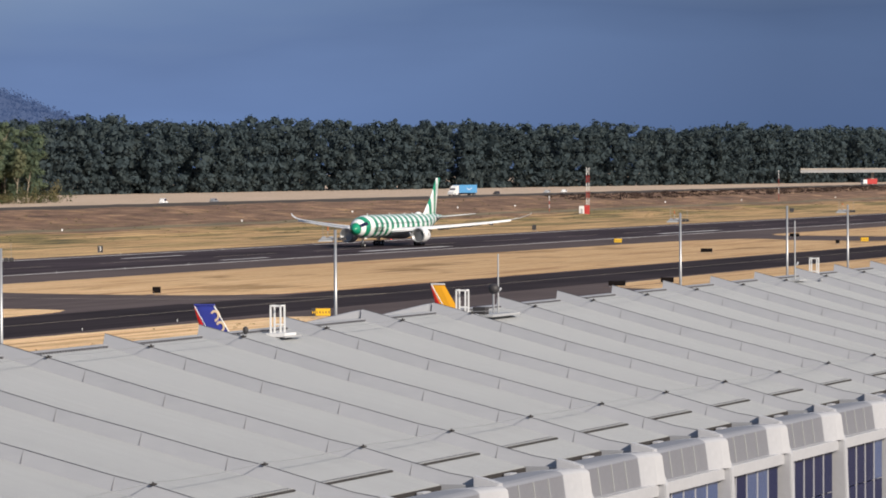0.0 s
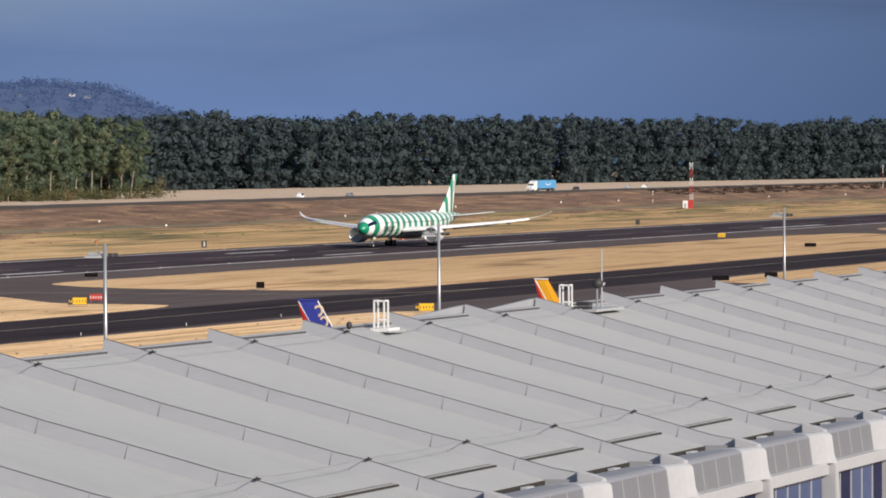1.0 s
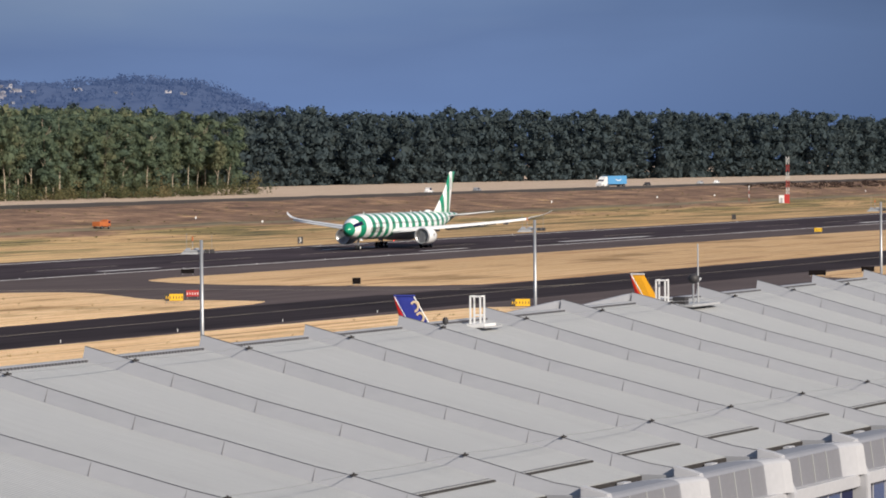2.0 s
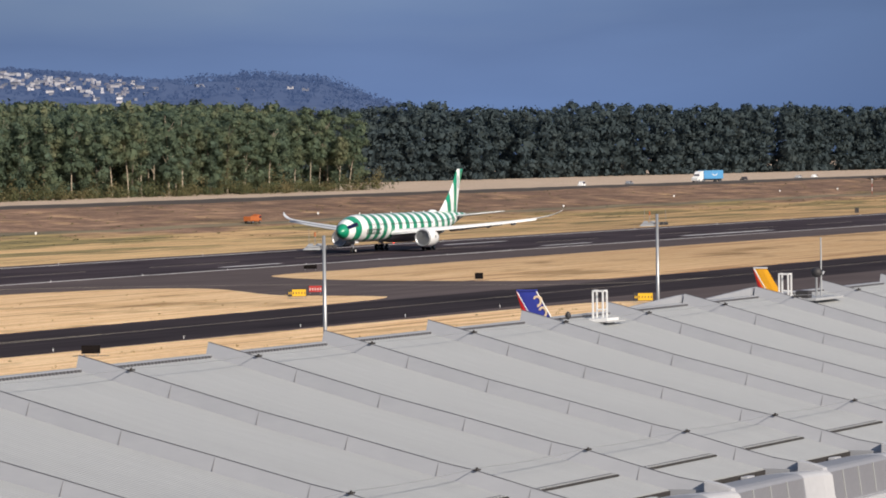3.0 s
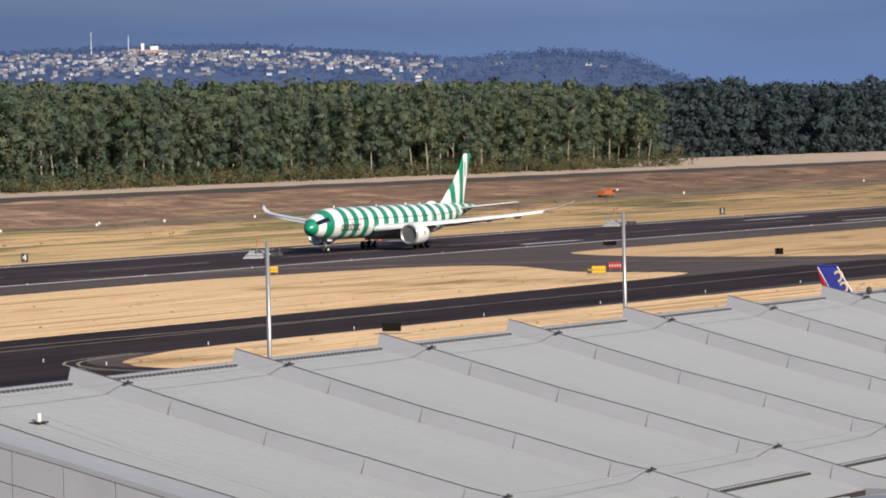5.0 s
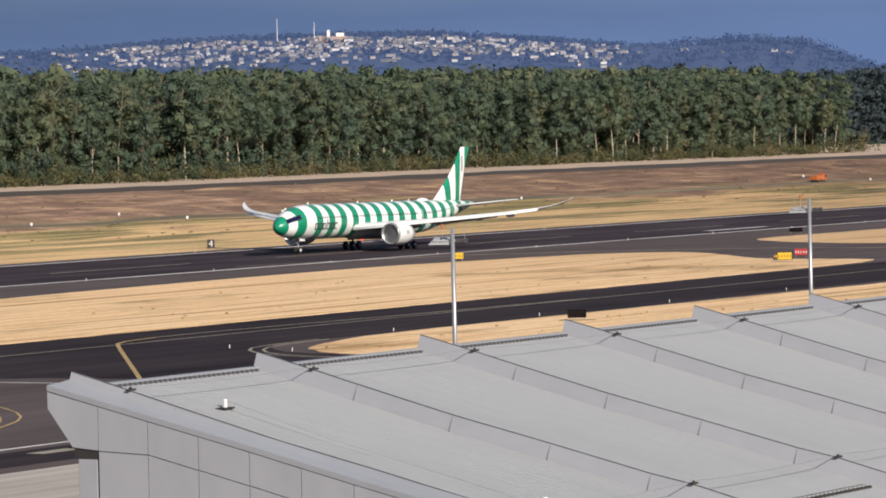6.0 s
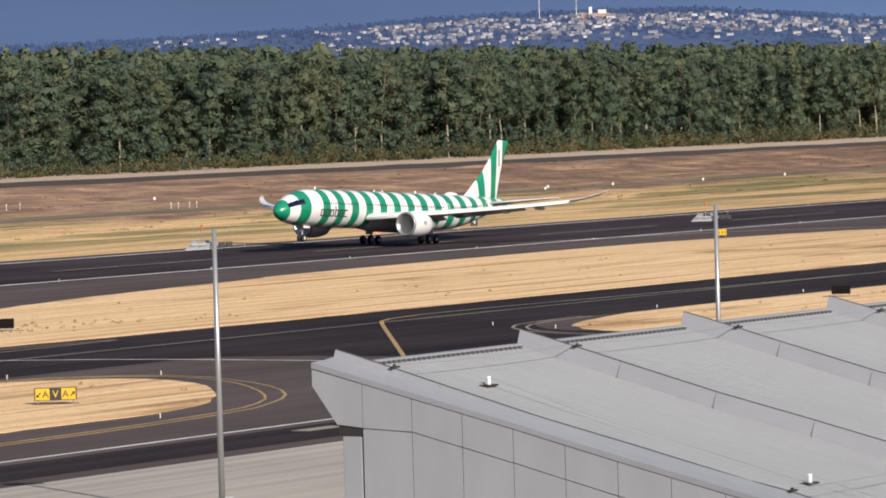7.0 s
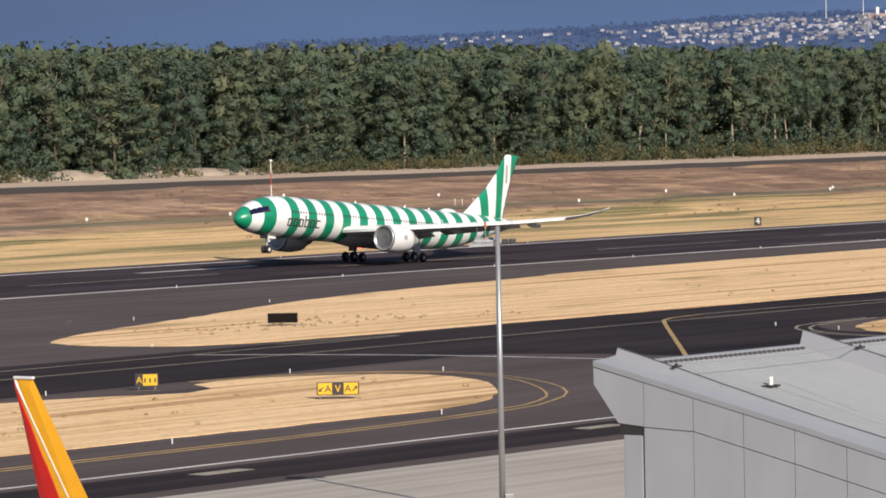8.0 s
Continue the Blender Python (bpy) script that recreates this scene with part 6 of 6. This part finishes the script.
    tube(bm, (0, 0, 0), (0, 0, 3.4), 0.045, 0.04, 8)
    tube(bm, (0, -0.1, 0.9), (0.3, -0.1, 1.05), 0.05, n=6)
    part("whip", bm, GREY, a)
    part("tray", boxes((-0.5, -0.4, 0, 1.0, 0.4, 0.1), bevel=0.02), GREY, a)
    # small dark bird-like lamp at the eave
    x, y = 155.1, 63.5
    a = thing("roof_camera", "small dark camera head on a short stand", "camera", pose(x, y, roof_z(x, y) - 0.02))
    bm = bmesh.new()
    tube(bm, (0, 0, 0), (0, 0, 0.2), 0.04, n=8)
    part("stand", bm, STEEL, a)
    bm = bmesh.new()
    bmesh.ops.create_uvsphere(bm, u_segments=12, v_segments=8, radius=0.13, matrix=Matrix.Translation((0, 0, 0.28)) @ Matrix.Diagonal((0.9, 0.9, 1.2, 1)))
    part("head", bm, DARK, a, smooth=True)


build_roof_things()


# ---- far airfield: hut, masts, overpass ----
def build_airfield_things():
    x, y, z = on_slope(1618, 519)
    hut = thing("equipment_hut", "red and white equipment hut on the airfield", "hut", aim(x, y, z - 0.1, 72))
    part("body", boxes((-1.5, -1.3, 0, 0.4, 1.3, 3.1), bevel=0.04), WHITE, hut)
    part("annex", boxes((0.41, -1.3, 0, 2.4, 1.3, 3.4), bevel=0.04), RED, hut)
    part("door", boxes((-1.0, -1.34, 0.1, -0.2, -1.28, 2.1), bevel=0.01), GREY, hut)
    x, y, z = on_slope(1624, 519)
    mast = thing("lattice_mast", "red and white lattice mast beside the hut", "mast", aim(x, y, z - 0.1, 72))
    for i in range(6):
        bm = bmesh.new()
        z0, z1 = i * 2.9, (i + 1) * 2.9
        for px, py in ((-0.5, -0.5), (0.5, -0.5), (0.5, 0.5), (-0.5, 0.5)):
            tube(bm, (px, py, z0), (px, py, z1), 0.09, n=5)
        for (ax, ay), (bx, by) in (((-0.5, -0.5), (0.5, -0.5)), ((0.5, -0.5), (0.5, 0.5)), ((0.5, 0.5), (-0.5, 0.5)), ((-0.5, 0.5), (-0.5, -0.5))):
            tube(bm, (ax, ay, z0), (bx, by, z1), 0.05, n=4)
            tube(bm, (bx, by, z0), (ax, ay, z1), 0.05, n=4)
        part("mast_section", bm, RED if i % 2 == 0 else WHITE, mast)
    for x, y, h in ((2131, 579, 15.2), (858, 716, 12.0), (1700, 560, 6.0)):
        px, py, pz = on_slope(x, y)
        k = px / x
        m = thing("marker_mast", "thin red and white marker mast on the levee", "mast", pose(px, py, pz - 0.1))
        for i in range(4):
            bm = bmesh.new()
            tube(bm, (0, 0, h * k * i / 4), (0, 0, h * k * (i + 1) / 4), 0.10, 0.09, 6)
            part("mast_section", bm, RED if i % 2 == 0 else WHITE, m)
        part("lamp", boxes((-0.2, -0.2, h * k, 0.2, 0.2, h * k + 0.4), bevel=0.05), WHITE, m)
    # overpass at the far right
    d = 2350.0
    bridge = thing("overpass", "pale concrete road overpass before the far wood", "bridge", aim(d * 0.9668, d * 0.2557, 0, 75))
    part("deck", boxes((-4, -5, 13.9, 90, 5, 15.4), bevel=0.1), GREY, bridge)
    part("parapet", boxes((-4, -5.2, 15.4, 90, -4.9, 16.3), bevel=0.05), CONCRETE, bridge)
    for px in (34, 74):
        part("pier", boxes((px, -1.0, 5, px + 1.6, 1.0, 13.9), bevel=0.1), CONCRETE, bridge)


build_airfield_things()


# ---- vehicles ----
def wheels(v, spots, r, w):
    for x, y in spots:
        bm = bmesh.new()
        tube(bm, (x, y - w / 2, r), (x, y + w / 2, r), r, n=14)
        whl = part("wheel", bm, RUBBER, v)
        bm = bmesh.new()
        tube(bm, (x, y - w / 2 - 0.01, r), (x, y + w / 2 + 0.01, r), r * 0.5, n=10)
        part("rim", bm, STEEL, whl)


def build_car(name, paint, label, tall=1.5):
    """Faces -x."""
    v = thing(name, label, "car")
    bm = bmesh.new()
    loft(bm, [[(x, -s * 0.9, 0.35), (x, s * -0.92, h * 0.55), (x, -0.7 * s, h), (x, 0.7 * s, h), (x, 0.92 * s, h * 0.55), (x, 0.9 * s, 0.35)] for x, h, s in ((-2.2, 0.62, 0.9), (-1.9, 0.85, 1), (-0.9, 0.95, 1), (-0.3, tall, 0.98), (1.2, tall, 0.98), (1.9, 1.0, 1), (2.25, 0.75, 0.92))])
    part("body", bm, paint, v)
    part("window", boxes((-0.35, -0.90, 1.0, 1.35, 0.90, tall - 0.12), bevel=0.05), GLASS, v)
    wheels(v, ((-1.35, -0.8), (1.35, -0.8), (-1.35, 0.8), (1.35, 0.8)), 0.33, 0.24)
    return v


def build_truck():
    v = thing("semi_truck", "white semi truck pulling a light blue box trailer", "truck")
    bm = bmesh.new()
    loft(bm, [[(x, -1.25, z0), (x, -1.25, z1), (x, 1.25, z1), (x, 1.25, z0)] for x, z0, z1 in ((-10.6, 0.6, 1.5), (-9.9, 0.5, 1.9), (-8.9, 0.5, 2.1), (-8.3, 0.5, 3.2), (-7.2, 0.5, 4.0), (-5.6, 0.5, 4.15), (-5.5, 0.5, 4.1))])
    cab = part("cab", bm, WHITE, v, "white tractor cab")
    part("windscreen", boxes((-8.75, -1.1, 2.2, -8.2, 1.1, 2.95), bevel=0.08), GLASS, cab)
    tr = part("trailer", boxes((-5.0, -1.3, 1.15, 11.2, 1.3, 4.3), bevel=0.06), BLUE, v, "light blue box trailer")
    bm = bmesh.new()
    loft(bm, [[(x, y, z - 0.18 - 0.05 * abs(x - 4) / 3), (x, y, z + 0.12)] + [(x, y - 0.02, z + 0.12), (x, y - 0.02, z - 0.18 - 0.05 * abs(x - 4) / 3)] for x, y, z in [(1.5 + i * 0.7, -1.32, 2.5 + 0.12 * (i - 3.5) ** 2 / 2) for i in range(8)]])
    part("swoosh_shape", bm, WHITE, tr, "white plain curved shape")
    part("chassis", boxes((-9.5, -0.5, 0.6, 11.0, 0.5, 1.1)), DARK, v)
    wheels(v, [(x, s * 1.05) for x in (-9.2, -5.8, -4.6, 8.2, 9.4) for s in (-1, 1)], 0.52, 0.5)
    return v


def build_airfield_truck():
    v = thing("airfield_truck", "orange airfield maintenance truck on the field road", "truck")
    part("cab", boxes((1.2, -1.0, 0.5, 3.2, 1.0, 2.2), bevel=0.12), ORANGE, v)
    part("window", boxes((1.9, -1.02, 1.4, 3.0, 1.02, 2.0), bevel=0.04), GLASS, v)
    part("bed", boxes((-3.2, -1.1, 0.7, 1.1, 1.1, 1.9), bevel=0.08), ORANGE, v)
    part("light_bar", boxes((1.8, -0.7, 2.2, 2.2, 0.7, 2.4), bevel=0.04), ORANGE, v)
    wheels(v, ((2.2, -0.95), (-2.0, -0.95), (2.2, 0.95), (-2.0, 0.95)), 0.45, 0.3)
    return v


truck = build_truck()
dark_car = build_car("car", DARK, "dark car following the truck on the levee road")
white_car = build_car("car", WHITE, "white car on the levee road")
grey_car = build_car("car", GREY, "grey car on the levee road", 1.4)
white_van = build_car("car", WHITE, "white delivery car on the levee road", 1.9)
silver_car = build_car("car", STEEL, "silver car on the levee road", 1.45)
orange_truck = build_airfield_truck()
red_truck = thing("fire_truck", "red and white fire truck by the overpass", "truck", aim(2236, 556, 7.26, 40))
part("body", boxes((-4.5, -1.3, 0.6, 2.0, 1.3, 3.4), bevel=0.1), RED, red_truck)
part("cab", boxes((-7.0, -1.25, 0.6, -4.55, 1.25, 3.0), bevel=0.12), WHITE, red_truck)
part("window", boxes((-7.05, -1.0, 1.8, -6.2, 1.0, 2.6), bevel=0.05), GLASS, red_truck)
wheels(red_truck, [(x, s * 1.05) for x in (-5.8, -1.0, 0.6) for s in (-1, 1)], 0.52, 0.4)


def motions():
    tilt = ((0.0, 0.1), (5.8, 0.2), (6.2, 0.7), (6.5, 1.8), (7.0, 3.2), (7.5, 4.3), (8.0, 4.9))
    rows = []
    for i in range(33):
        t = i * 0.25
        x = 1007.7 - 60.75 * t - 0.825 * t * t
        p = next((p0 + (p1 - p0) * (t - t0) / (t1 - t0) for (t0, p0), (t1, p1) in zip(tilt, tilt[1:]) if t0 <= t <= t1), 4.9)
        rows.append((t, pose(x, 371.3, 0.02, 0, p, 0)))
    walk(airliner, rows)
    # traffic on the levee road: start, speed along x, lane
    for v, x, speed, lane in ((truck, 1614, -29.0, 568.0), (dark_car, 1656, -29.5, 568.0), (white_car, 1744, -31.2, 568.0), (grey_car, 1721, -30.0, 568.0), (white_van, 1306, 28.3, 563.5), (silver_car, 1349, 28.9, 563.5)):
        turn = 180 if speed > 0 else -6 if v is truck else 0
        walk(v, [(t, pose(x + speed * t, lane, 7.27, 0, 0, turn)) for t in (0.0, 2.0, 4.0, 6.0, 8.0)])
    walk(orange_truck, [(t, pose(967.0 + 16.4 * t, 505.0, rise(505.0) - 0.05, 0, 0, 0)) for t in (0.0, 2.0, 4.0, 6.0, 8.0)])


motions()
